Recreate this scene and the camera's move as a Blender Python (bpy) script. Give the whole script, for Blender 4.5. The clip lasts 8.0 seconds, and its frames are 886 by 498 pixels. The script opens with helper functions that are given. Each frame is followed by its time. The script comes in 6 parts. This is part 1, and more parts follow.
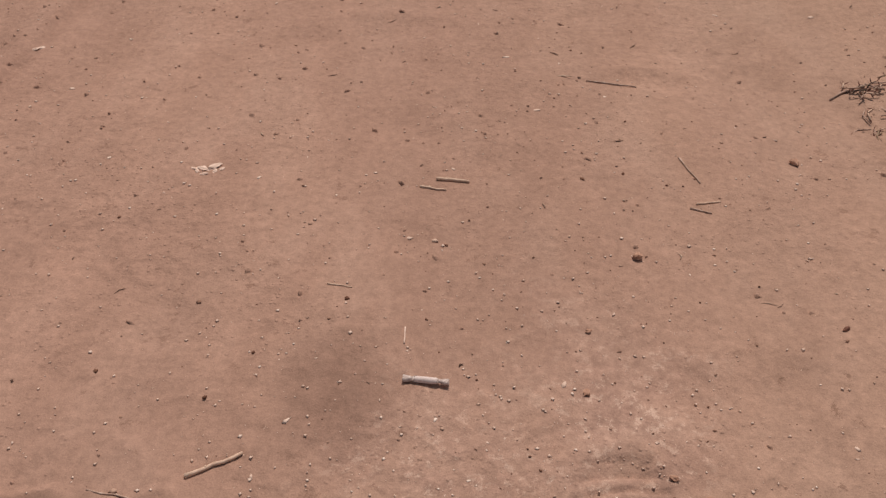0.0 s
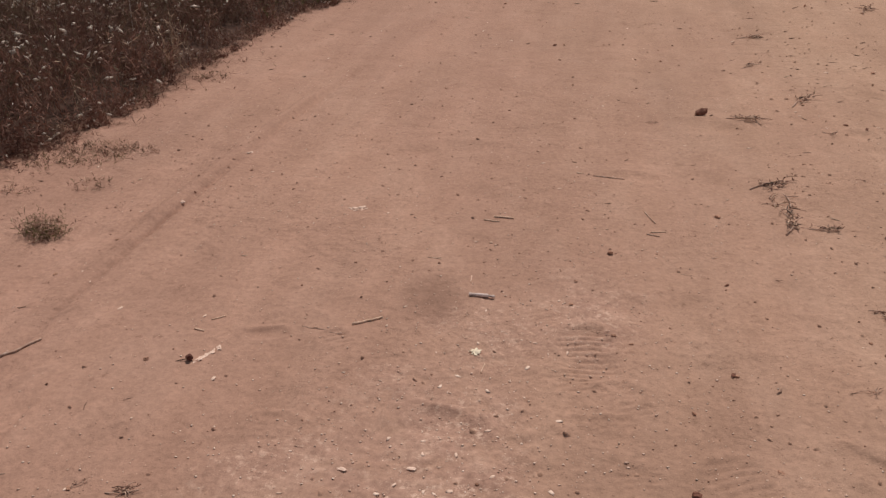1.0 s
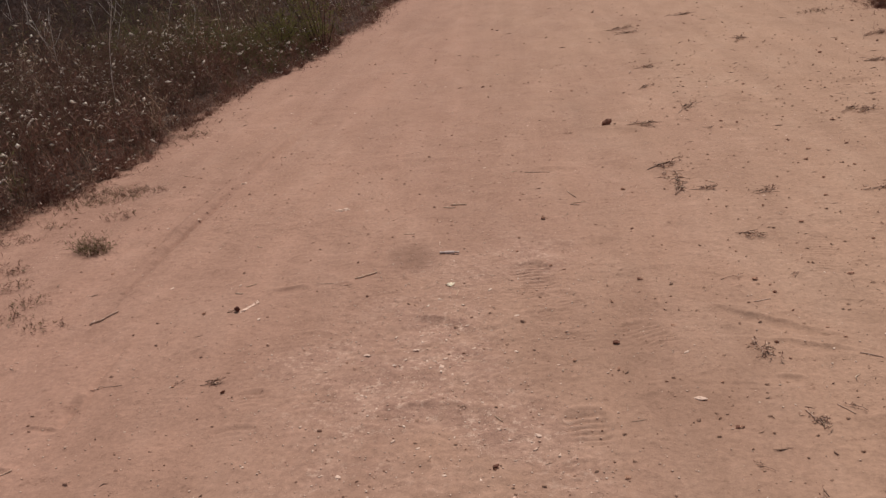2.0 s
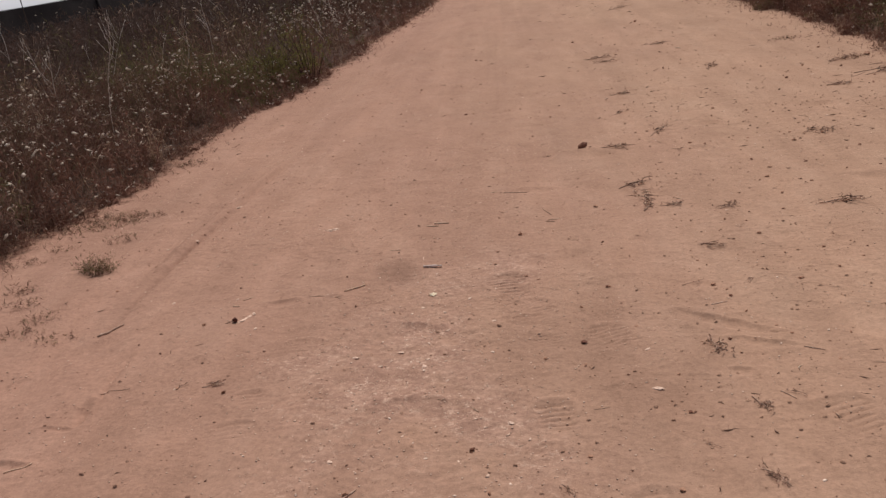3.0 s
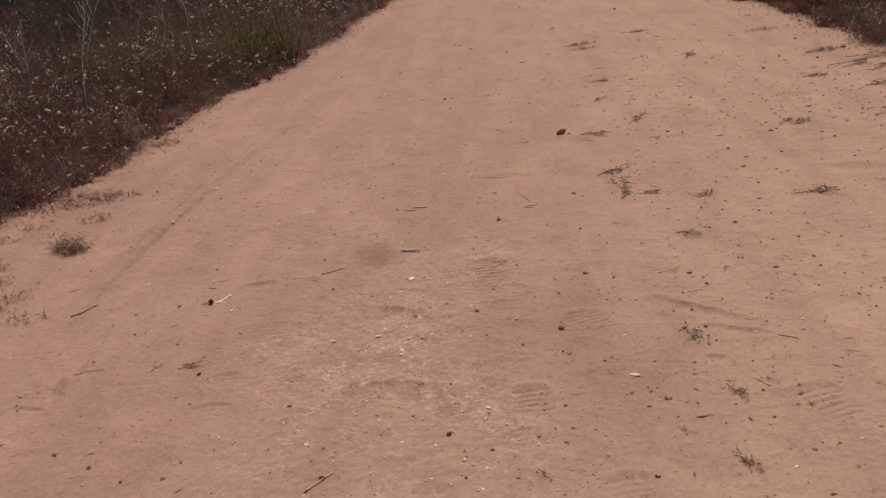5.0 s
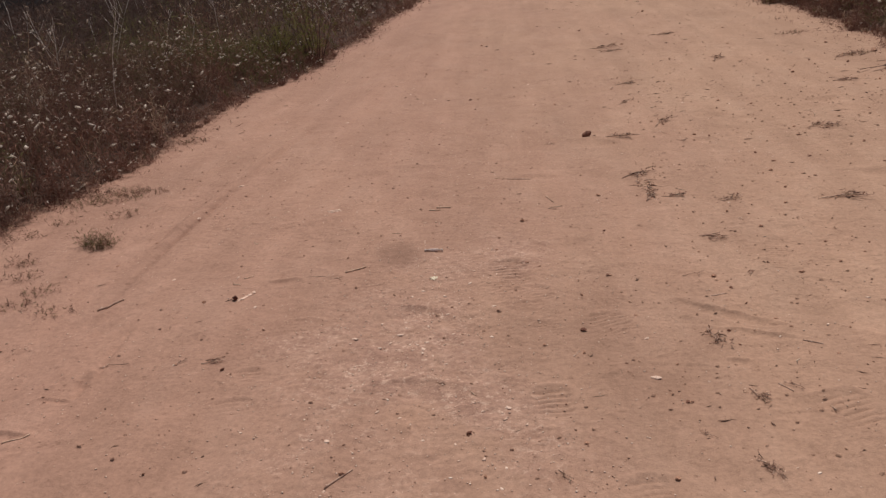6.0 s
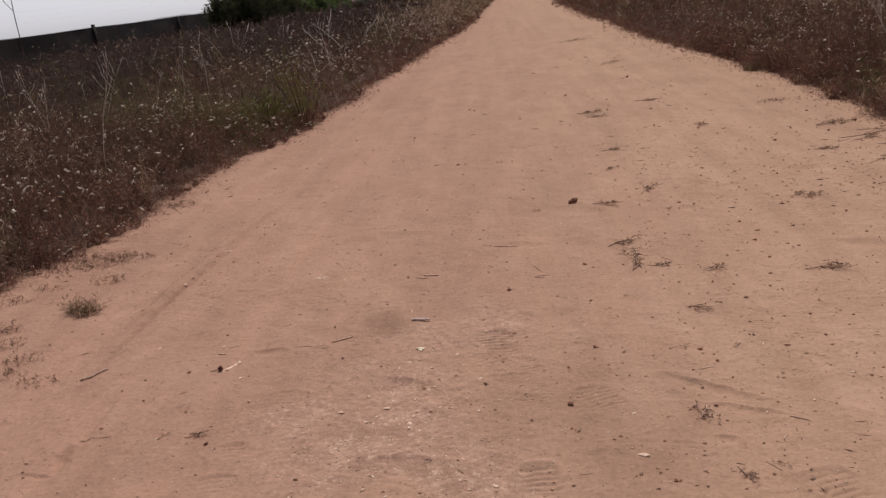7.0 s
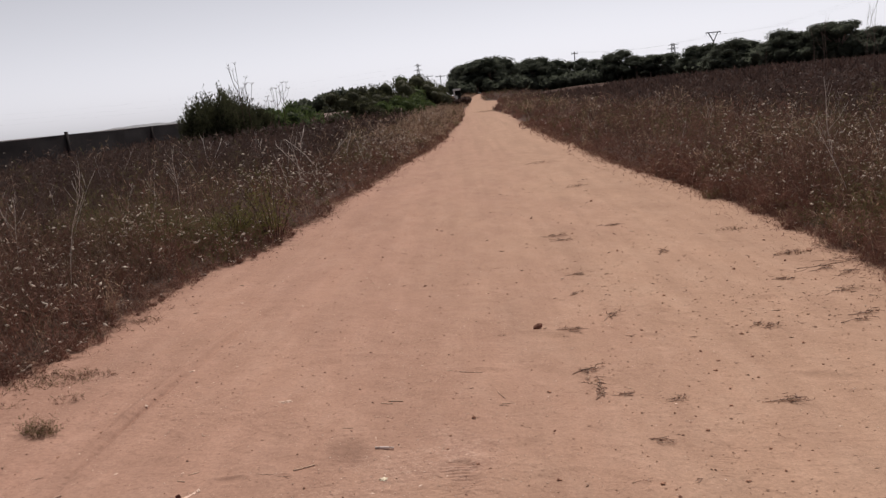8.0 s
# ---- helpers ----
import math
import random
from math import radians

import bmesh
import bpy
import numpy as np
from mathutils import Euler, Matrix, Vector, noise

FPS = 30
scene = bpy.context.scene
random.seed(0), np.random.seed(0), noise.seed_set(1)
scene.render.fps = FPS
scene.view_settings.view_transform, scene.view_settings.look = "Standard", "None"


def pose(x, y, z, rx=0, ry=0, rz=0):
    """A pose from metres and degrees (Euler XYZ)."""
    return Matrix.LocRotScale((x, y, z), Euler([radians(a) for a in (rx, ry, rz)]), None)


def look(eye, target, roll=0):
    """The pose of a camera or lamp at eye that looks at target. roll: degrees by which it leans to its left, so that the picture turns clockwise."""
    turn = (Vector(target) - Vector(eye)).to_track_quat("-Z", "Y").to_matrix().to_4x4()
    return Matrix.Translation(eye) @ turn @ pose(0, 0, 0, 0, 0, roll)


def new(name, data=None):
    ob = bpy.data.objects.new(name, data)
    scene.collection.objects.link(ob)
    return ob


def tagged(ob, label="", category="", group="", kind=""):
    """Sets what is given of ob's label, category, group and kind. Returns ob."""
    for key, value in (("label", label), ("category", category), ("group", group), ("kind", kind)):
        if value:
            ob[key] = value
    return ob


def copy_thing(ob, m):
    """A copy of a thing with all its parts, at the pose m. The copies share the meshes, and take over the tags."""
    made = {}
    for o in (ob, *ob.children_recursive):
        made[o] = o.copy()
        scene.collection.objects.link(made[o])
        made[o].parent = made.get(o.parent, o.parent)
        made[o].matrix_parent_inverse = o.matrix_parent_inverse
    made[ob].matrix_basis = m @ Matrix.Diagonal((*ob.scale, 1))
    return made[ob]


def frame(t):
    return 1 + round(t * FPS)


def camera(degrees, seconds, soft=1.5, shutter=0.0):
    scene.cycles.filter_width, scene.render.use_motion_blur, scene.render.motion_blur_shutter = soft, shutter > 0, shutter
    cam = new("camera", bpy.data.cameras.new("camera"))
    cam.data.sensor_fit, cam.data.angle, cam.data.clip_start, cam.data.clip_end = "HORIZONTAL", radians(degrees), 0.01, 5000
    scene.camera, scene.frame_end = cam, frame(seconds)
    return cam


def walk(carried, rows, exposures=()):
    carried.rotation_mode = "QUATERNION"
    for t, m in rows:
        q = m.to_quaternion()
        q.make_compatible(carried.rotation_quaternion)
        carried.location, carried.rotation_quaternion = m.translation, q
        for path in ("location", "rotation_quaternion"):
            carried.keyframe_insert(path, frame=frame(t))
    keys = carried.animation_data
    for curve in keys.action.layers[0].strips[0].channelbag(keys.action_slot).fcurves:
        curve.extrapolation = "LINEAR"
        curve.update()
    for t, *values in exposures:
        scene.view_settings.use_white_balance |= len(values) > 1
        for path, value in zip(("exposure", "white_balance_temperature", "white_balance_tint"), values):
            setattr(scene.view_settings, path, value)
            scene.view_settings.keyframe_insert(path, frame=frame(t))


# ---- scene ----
cam = camera(53.0, 8.0, soft=1.38)
PATH = [
    (0, (0.203, -1.043, 1.170), (-0.015, 0.486, -0.099), -5.9),
    (0.2, (0.231, -1.296, 1.211), (-0.007, 0.298, 0.026), -2.5),
    (0.3, (0.258, -1.465, 1.245), (-0.046, 0.146, 0.098), -3.2),
    (0.5, (0.281, -1.763, 1.287), (-0.055, -0.124, 0.192), -3.45),
    (0.8, (0.337, -2.161, 1.346), (-0.016, -0.429, 0.410), -4.2),
    (1, (0.407, -2.445, 1.357), (0.033, -0.678, 0.499), -5.6),
    (1.2, (0.392, -2.678, 1.366), (0.056, -0.876, 0.566), -5.4),
    (1.5, (0.391, -3.003, 1.358), (0.119, -1.162, 0.625), -5.8),
    (1.7, (0.396, -3.193, 1.347), (0.145, -1.345, 0.625), -8.6),
    (2.8, (0.478, -3.697, 1.365), (0.252, -1.825, 0.696), -10.1),
    (3, (0.479, -3.697, 1.371), (0.266, -1.820, 0.715), -10.1),
    (3.5, (0.477, -3.690, 1.359), (0.286, -1.811, 0.700), -10.0),
    (4, (0.462, -3.687, 1.364), (0.309, -1.819, 0.666), -9.7),
    (4.5, (0.462, -3.689, 1.370), (0.325, -1.820, 0.671), -9.0),
    (6, (0.468, -3.700, 1.365), (0.253, -1.833, 0.679), -8.5),
    (6.5, (0.461, -3.700, 1.381), (0.250, -1.825, 0.718), -8.4),
    (7, (0.473, -3.689, 1.424), (0.301, -1.780, 0.853), -7.7),
    (7.3, (0.475, -3.690, 1.450), (0.340, -1.752, 0.967), -7.0),
    (7.5, (0.484, -3.694, 1.474), (0.370, -1.743, 1.050), -6.8),
    (8, (0.478, -3.725, 1.506), (0.408, -1.755, 1.170), -5.7),
]
walk(cam, [(t, look(eye, target, roll)) for t, eye, target, roll in PATH], [(0.0, -0.035), (7.4, -0.035), (8.0, 0.09)])

# ---------------------------------------------------------------- light
SUN_AZ, SUN_EL = radians(12), radians(59)      # azimuth from +y towards +x
world = bpy.data.worlds.new("hazy_sky")
scene.world = world
world.use_nodes = True
wn, wl = world.node_tree.nodes, world.node_tree.links
sky = wn.new("ShaderNodeTexSky")
sky.sky_type, sky.sun_disc = "NISHITA", False
sky.sun_elevation, sky.sun_rotation = SUN_EL, SUN_AZ
sky.altitude, sky.air_density, sky.dust_density, sky.ozone_density = 0, 1.0, 0.5, 1.0
grey = wn.new("ShaderNodeRGBToBW")      # whitish summer haze
haze = wn.new("ShaderNodeMix")
haze.data_type = "RGBA"
haze.inputs[0].default_value = 0.93
wl.new(sky.outputs[0], grey.inputs[0])
wl.new(sky.outputs[0], haze.inputs[6])
wl.new(grey.outputs[0], haze.inputs[7])
tint = wn.new("ShaderNodeMix")
tint.data_type, tint.blend_type = "RGBA", "MULTIPLY"
tint.inputs[0].default_value, tint.inputs[7].default_value = 1.0, (0.985, 0.972, 1.05, 1)
wl.new(haze.outputs[2], tint.inputs[6])
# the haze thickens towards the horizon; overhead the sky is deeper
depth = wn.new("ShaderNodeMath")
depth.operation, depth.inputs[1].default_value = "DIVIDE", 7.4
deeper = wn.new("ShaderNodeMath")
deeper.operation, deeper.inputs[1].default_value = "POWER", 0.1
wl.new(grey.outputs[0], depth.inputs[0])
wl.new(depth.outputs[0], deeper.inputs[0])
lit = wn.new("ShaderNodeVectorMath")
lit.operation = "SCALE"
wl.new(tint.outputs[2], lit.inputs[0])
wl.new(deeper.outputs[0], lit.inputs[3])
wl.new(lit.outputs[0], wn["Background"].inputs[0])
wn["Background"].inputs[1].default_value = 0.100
sun = new("sun", bpy.data.lights.new("sun", "SUN"))
sun.data.energy, sun.data.angle, sun.data.color = 3.28, radians(0.6), (1.0, 0.905, 0.815)
toward = Vector((math.sin(SUN_AZ) * math.cos(SUN_EL), math.cos(SUN_AZ) * math.cos(SUN_EL), math.sin(SUN_EL)))
sun.matrix_world = look(toward * 60, (0, 0, 0))
scene.view_settings.exposure = 0.0


# ---------------------------------------------------------------- materials
def material(name, rough=0.85, metal=0.0):
    m = bpy.data.materials.new(name)
    m.use_nodes = True
    b = m.node_tree.nodes["Principled BSDF"]
    b.inputs["Roughness"].default_value, b.inputs["Metallic"].default_value = rough, metal
    b.inputs["Specular IOR Level"].default_value = 0.25
    return m, m.node_tree.nodes, m.node_tree.links, b


def ramp(nodes, links, src, stops):
    r = nodes.new("ShaderNodeValToRGB")
    e = r.color_ramp.elements
    while len(e) < len(stops):
        e.new(0.5)
    for k, (p, c) in enumerate(stops):
        e[k].position, e[k].color = p, (*c, 1)
    links.new(src, r.inputs[0])
    return r.outputs[0]


def noise_tex(nodes, links, scale, detail=4.0, rough=0.55, vec=None):
    n = nodes.new("ShaderNodeTexNoise")
    n.inputs["Scale"].default_value, n.inputs["Detail"].default_value, n.inputs["Roughness"].default_value = scale, detail, rough
    if vec is not None:
        links.new(vec, n.inputs["Vector"])
    return n.outputs["Fac"]


def mixed(nodes, links, kind, fac, a, b):
    m = nodes.new("ShaderNodeMix")
    m.data_type, m.blend_type = "RGBA", kind
    for sock, v in ((m.inputs[0], fac), (m.inputs[6], a), (m.inputs[7], b)):
        if isinstance(v, (int, float)):
            sock.default_value = v
        elif isinstance(v, tuple):
            sock.default_value = (*v, 1)
        else:
            links.new(v, sock)
    return m.outputs[2]


def maths(nodes, links, op, a, b=0.0, clamp=False):
    m = nodes.new("ShaderNodeMath")
    m.operation, m.use_clamp = op, clamp
    for sock, v in ((m.inputs[0], a), (m.inputs[1], b)):
        if isinstance(v, (int, float)):
            sock.default_value = v
        else:
            links.new(v, sock)
    return m.outputs[0]


def bumped(nodes, links, bsdf, height, strength, dist):
    b = nodes.new("ShaderNodeBump")
    b.inputs["Strength"].default_value, b.inputs["Distance"].default_value = strength, dist
    links.new(height, b.inputs["Height"])
    links.new(b.outputs[0], bsdf.inputs["Normal"])


def plain(name, stops, scale=30.0, rough=0.85, bump=0.3, dist=0.002, detail=5.0, local=True):
    """A surface whose colour runs through the stops by noise in metres, with a fine relief."""
    m, nodes, links, b = material(name, rough)
    vec = nodes.new("ShaderNodeTexCoord").outputs["Object"] if local else nodes.new("ShaderNodeNewGeometry").outputs["Position"]
    big, fine = noise_tex(nodes, links, scale, detail, 0.6, vec), noise_tex(nodes, links, scale * 6, 3, 0.6, vec)
    both = maths(nodes, links, "ADD", maths(nodes, links, "MULTIPLY", big, 0.7), maths(nodes, links, "MULTIPLY", fine, 0.3))
    links.new(ramp(nodes, links, both, stops), b.inputs["Base Color"])
    bumped(nodes, links, b, fine, bump, min(dist, 0.025 / scale))
    return m


def leafy(name, stops, rough=0.75, trans=0.0, own=0.62):
    """Foliage: each blade or leaf takes its own tone, by its share against the tone of the clump."""
    m, nodes, links, b = material(name, rough)
    g = nodes.new("ShaderNodeNewGeometry")
    big = noise_tex(nodes, links, 1.1, 5, 0.72, g.outputs["Position"])
    mix_ = maths(nodes, links, "ADD", maths(nodes, links, "MULTIPLY", g.outputs["Random Per Island"], own),
                 maths(nodes, links, "MULTIPLY", maths(nodes, links, "SUBTRACT", big, 0.28), 1.6 - 1.3 * own), True)
    col = ramp(nodes, links, mix_, stops)
    links.new(col, b.inputs["Base Color"])
    if trans:
        t = nodes.new("ShaderNodeBsdfTranslucent")
        links.new(col, t.inputs[0])
        s = nodes.new("ShaderNodeMixShader")
        s.inputs[0].default_value = trans
        links.new(b.outputs[0], s.inputs[1])
        links.new(t.outputs[0], s.inputs[2])
        links.new(s.outputs[0], nodes["Material Output"].inputs[0])
    return m


def ground_material():
    m, nodes, links, b = material("sandy_earth", 0.95)
    b.inputs["Specular IOR Level"].default_value = 0.12
    pos = nodes.new("ShaderNodeNewGeometry").outputs["Position"]
    along = nodes.new("ShaderNodeMapping")
    along.inputs["Scale"].default_value = (1.0, 0.38, 1.0)
    links.new(pos, along.inputs[0])
    drawn = along.outputs[0]
    wide = noise_tex(nodes, links, 0.55, 4, 0.6, drawn)
    mid = noise_tex(nodes, links, 5.0, 5, 0.62, drawn)
    fine = noise_tex(nodes, links, 60.0, 4, 0.65, pos)
    grain = noise_tex(nodes, links, 420.0, 2, 0.6, pos)
    sand = ramp(nodes, links, mid, [(0.22, (0.365, 0.218, 0.164)), (0.5, (0.405, 0.246, 0.187)), (0.78, (0.445, 0.28, 0.217))])
    blot = ramp(nodes, links, noise_tex(nodes, links, 1.7, 6, 0.68, drawn), [(0.3, (0.88, 0.875, 0.875)), (0.55, (1, 1, 1)), (0.75, (1.03, 1.025, 1.02))])
    sand = mixed(nodes, links, "MULTIPLY", 1.0, sand, blot)
    # redder earth on the high side of the track, yellower sand on the low side
    sx = nodes.new("ShaderNodeSeparateXYZ")
    links.new(pos, sx.inputs[0])
    side = maths(nodes, links, "ADD", maths(nodes, links, "MULTIPLY", sx.outputs[0], 0.20), wide, True)
    sand = mixed(nodes, links, "MULTIPLY", 1.0, sand, ramp(nodes, links, side, [(0.0, (0.945, 0.915, 0.92)), (0.45, (0.968, 0.966, 0.945)), (0.88, (1.025, 1.075, 1.02))]))
    # faint lengthwise wheel streaks
    st = nodes.new("ShaderNodeMapping")
    st.inputs["Scale"].default_value = (3.2, 0.07, 1.0)
    links.new(pos, st.inputs[0])
    streak = noise_tex(nodes, links, 1.0, 5, 0.65, st.outputs[0])
    sand = mixed(nodes, links, "MULTIPLY", 1.0, sand, ramp(nodes, links, streak, [(0.32, (0.91, 0.905, 0.905)), (0.55, (1, 1, 1)), (0.72, (1.05, 1.045, 1.04))]))
    # trodden, greyer soil with pale flecks down the middle
    at = nodes.new("ShaderNodeAttribute")
    at.attribute_name = "trodden"
    trod = maths(nodes, links, "MULTIPLY", at.outputs["Fac"], ramp(nodes, links, noise_tex(nodes, links, 9, 6, 0.7, pos), [(0.30, (0, 0, 0)), (0.52, (1, 1, 1))]))
    sand = mixed(nodes, links, "MIX", maths(nodes, links, "MULTIPLY", trod, 0.75), sand, ramp(nodes, links, noise_tex(nodes, links, 7.5, 9, 0.76, pos), [(0.34, (0.275, 0.163, 0.127)), (0.5, (0.365, 0.223, 0.174)), (0.66, (0.47, 0.308, 0.24))]))
    flecks = ramp(nodes, links, noise_tex(nodes, links, 34, 10, 0.80, pos), [(0.55, (0, 0, 0)), (0.57, (1, 1, 1))])
    flecks = maths(nodes, links, "MULTIPLY", flecks, ramp(nodes, links, noise_tex(nodes, links, 3.2, 6, 0.7, pos), [(0.38, (0.15,) * 3), (0.53, (1, 1, 1))]))
    sand = mixed(nodes, links, "MIX", maths(nodes, links, "MULTIPLY", maths(nodes, links, "MULTIPLY", flecks, trod), 0.75), sand, (0.62, 0.44, 0.35))
    # scattered dark specks, with the shade of small dents put into the colour
    speck_shade = ramp(nodes, links, noise_tex(nodes, links, 19, 10, 0.82, pos), [(0.395, (1, 1, 1)), (0.415, (0, 0, 0))])
    speck_shade = maths(nodes, links, "MULTIPLY", speck_shade, ramp(nodes, links, noise_tex(nodes, links, 2.1, 5, 0.7, pos), [(0.42, (0.15,) * 3), (0.6, (1, 1, 1))]))
    sand = mixed(nodes, links, "MULTIPLY", maths(nodes, links, "MULTIPLY", speck_shade, 0.8), sand, (0.61, 0.57, 0.55))
    # darker patch beside the firecracker, scuffed earth, and shade painted along the rut
    at4 = nodes.new("ShaderNodeAttribute")
    at4.attribute_name = "scuff_shade"
    sand = mixed(nodes, links, "MULTIPLY", at4.outputs["Fac"], sand, (0.76, 0.75, 0.75))
    sand = mixed(nodes, links, "OVERLAY", 0.4, sand, ramp(nodes, links, fine, [(0.2, (0.25,) * 3), (0.8, (0.75,) * 3)]))
    sand = mixed(nodes, links, "OVERLAY", 0.25, sand, ramp(nodes, links, grain, [(0.25, (0.2,) * 3), (0.75, (0.8,) * 3)]))
    # dead litter below the weeds, dark tilled soil of the fields
    at2 = nodes.new("ShaderNodeAttribute")
    at2.attribute_name = "verge"
    # shade under the dense weeds is also put into the litter's dark tones
    litter = ramp(nodes, links, noise_tex(nodes, links, 26, 6, 0.7, pos), [(0.3, (0.028, 0.017, 0.013)), (0.55, (0.075, 0.042, 0.032)), (0.8, (0.17, 0.105, 0.08))])
    edge = maths(nodes, links, "ADD", at2.outputs["Fac"], maths(nodes, links, "MULTIPLY", maths(nodes, links, "SUBTRACT", noise_tex(nodes, links, 11, 5, 0.7, pos), 0.5), 0.9))
    cover = ramp(nodes, links, edge, [(0.40, (0, 0, 0)), (0.56, (0.4, 0.4, 0.4)), (0.72, (1, 1, 1))])
    russet = ramp(nodes, links, edge, [(0.24, (0, 0, 0)), (0.42, (0.28,) * 3), (0.58, (0.85,) * 3)])
    sand = mixed(nodes, links, "MIX", russet, sand, ramp(nodes, links, noise_tex(nodes, links, 38, 6, 0.75, pos), [(0.35, (0.15, 0.08, 0.058)), (0.55, (0.27, 0.152, 0.112)), (0.7, (0.38, 0.235, 0.178))]))
    col = mixed(nodes, links, "MIX", cover, sand, litter)
    at3 = nodes.new("ShaderNodeAttribute")
    at3.attribute_name = "pale"
    col = mixed(nodes, links, "MIX", at3.outputs["Fac"], col, (0.17, 0.115, 0.088))
    links.new(col, b.inputs["Base Color"])
    hgt = maths(nodes, links, "ADD", maths(nodes, links, "MULTIPLY", fine, 0.55), maths(nodes, links, "MULTIPLY", grain, 0.05))
    vor = nodes.new("ShaderNodeTexVoronoi")
    vor.inputs["Scale"].default_value = 110.0
    links.new(pos, vor.inputs["Vector"])
    lumps = maths(nodes, links, "MULTIPLY", maths(nodes, links, "SUBTRACT", 0.42, vor.outputs["Distance"], True), ramp(nodes, links, vor.outputs["Color"], [(0.66, (0, 0, 0)), (0.8, (1, 1, 1))]))
    lumps = maths(nodes, links, "MULTIPLY", lumps, ramp(nodes, links, noise_tex(nodes, links, 3.3, 5, 0.7, pos), [(0.45, (0, 0, 0)), (0.62, (1, 1, 1))]))
    hgt = maths(nodes, links, "ADD", hgt, maths(nodes, links, "MULTIPLY", lumps, 1.8))
    clod = noise_tex(nodes, links, 21.0, 6, 0.72, pos)
    hgt = maths(nodes, links, "ADD", hgt, maths(nodes, links, "MULTIPLY", clod, 0.8))
    # the crumbly relief comes in patches between smoother sand, pitted by old steps
    patchy = ramp(nodes, links, noise_tex(nodes, links, 1.4, 4, 0.65, pos), [(0.38, (0.45,) * 3), (0.62, (1.35,) * 3)])
    hgt = maths(nodes, links, "MULTIPLY", hgt, patchy)
    pits = ramp(nodes, links, noise_tex(nodes, links, 9.0, 3, 0.5, pos), [(0.34, (0, 0, 0)), (0.48, (1, 1, 1))])
    worn = ramp(nodes, links, noise_tex(nodes, links, 0.9, 5, 0.7, pos), [(0.45, (0, 0, 0)), (0.60, (1, 1, 1))])
    hgt = maths(nodes, links, "ADD", hgt, maths(nodes, links, "MULTIPLY", maths(nodes, links, "MULTIPLY", pits, worn), 0.9))
    bumped(nodes, links, b, hgt, 0.7, 0.007)
    return m


M_GROUND = ground_material()
M_WEED = leafy("dry_weed", [(0.0, (0.045, 0.026, 0.020)), (0.3, (0.118, 0.064, 0.049)), (0.52, (0.185, 0.105, 0.080)), (0.68, (0.125, 0.097, 0.056)), (0.84, (0.18, 0.13, 0.085)), (1.0, (0.25, 0.18, 0.137))], trans=0.25, own=0.45)
M_REDWEED = leafy("reddish_dry_weed", [(0.0, (0.085, 0.040, 0.030)), (0.4, (0.20, 0.098, 0.073)), (0.75, (0.28, 0.145, 0.108)), (1.0, (0.36, 0.22, 0.168))], trans=0.2, own=0.45)
M_GREENWEED = leafy("green_weed", [(0.0, (0.055, 0.047, 0.024)), (0.45, (0.125, 0.108, 0.05)), (0.8, (0.19, 0.165, 0.078)), (1.0, (0.28, 0.24, 0.125))], trans=0.55, own=0.5)
M_SHRUB = leafy("yellow_green_leaf", [(0.0, (0.075, 0.07, 0.025)), (0.5, (0.17, 0.158, 0.05)), (1.0, (0.27, 0.245, 0.085))], trans=0.4)
M_SEED = leafy("pale_seed_head", [(0.0, (0.44, 0.36, 0.30)), (0.5, (0.68, 0.59, 0.51)), (1.0, (0.88, 0.81, 0.73))], trans=0.3)
M_STRAW = leafy("dry_straw", [(0.0, (0.25, 0.155, 0.105)), (0.5, (0.42, 0.29, 0.20)), (1.0, (0.66, 0.51, 0.39))], trans=0.2)
M_SCRUB = leafy("dark_scrub", [(0.0, (0.03, 0.019, 0.017)), (0.5, (0.086, 0.054, 0.046)), (1.0, (0.16, 0.104, 0.086))], trans=0.3)
M_BUSH = leafy("bush_leaf", [(0.0, (0.034, 0.036, 0.020)), (0.4, (0.055, 0.058, 0.031)), (0.8, (0.083, 0.086, 0.046)), (1.0, (0.12, 0.12, 0.066))], trans=0.45, own=0.45)
M_GRASSGREEN = leafy("fresh_green_leaf", [(0.0, (0.034, 0.048, 0.018)), (0.5, (0.074, 0.104, 0.036)), (1.0, (0.13, 0.168, 0.063))], trans=0.5)
M_PINE = leafy("pine_needles", [(0.0, (0.078, 0.090, 0.068)), (0.5, (0.095, 0.107, 0.082)), (1.0, (0.106, 0.118, 0.088))], trans=0.75, own=0.3)
M_BARK = plain("bark", [(0.3, (0.10, 0.072, 0.06)), (0.7, (0.26, 0.19, 0.16))], 8.0, 0.9, 0.6, 0.02)
M_DEADWOOD = plain("weathered_dead_stalk", [(0.3, (0.44, 0.36, 0.31)), (0.7, (0.78, 0.70, 0.63))], 20.0)
M_DARKSTEM = plain("dark_stem", [(0.3, (0.045, 0.028, 0.022)), (0.7, (0.11, 0.07, 0.055))], 30.0)
M_TWIG = plain("dry_twig", [(0.3, (0.26, 0.15, 0.115)), (0.55, (0.47, 0.32, 0.25)), (0.75, (0.72, 0.57, 0.47))], 60.0, bump=0.5)
M_STICK = plain("bleached_stick", [(0.3, (0.50, 0.33, 0.24)), (0.7, (0.76, 0.56, 0.43))], 70.0, bump=0.5)
M_STONE = plain("brown_stone", [(0.3, (0.26, 0.125, 0.078)), (0.55, (0.46, 0.265, 0.185)), (0.75, (0.68, 0.48, 0.37))], 90.0, bump=0.6)
M_ROCK = plain("dark_rock", [(0.3, (0.10, 0.038, 0.026)), (0.6, (0.23, 0.105, 0.072)), (0.8, (0.40, 0.24, 0.18))], 45.0, bump=0.7, dist=0.004)
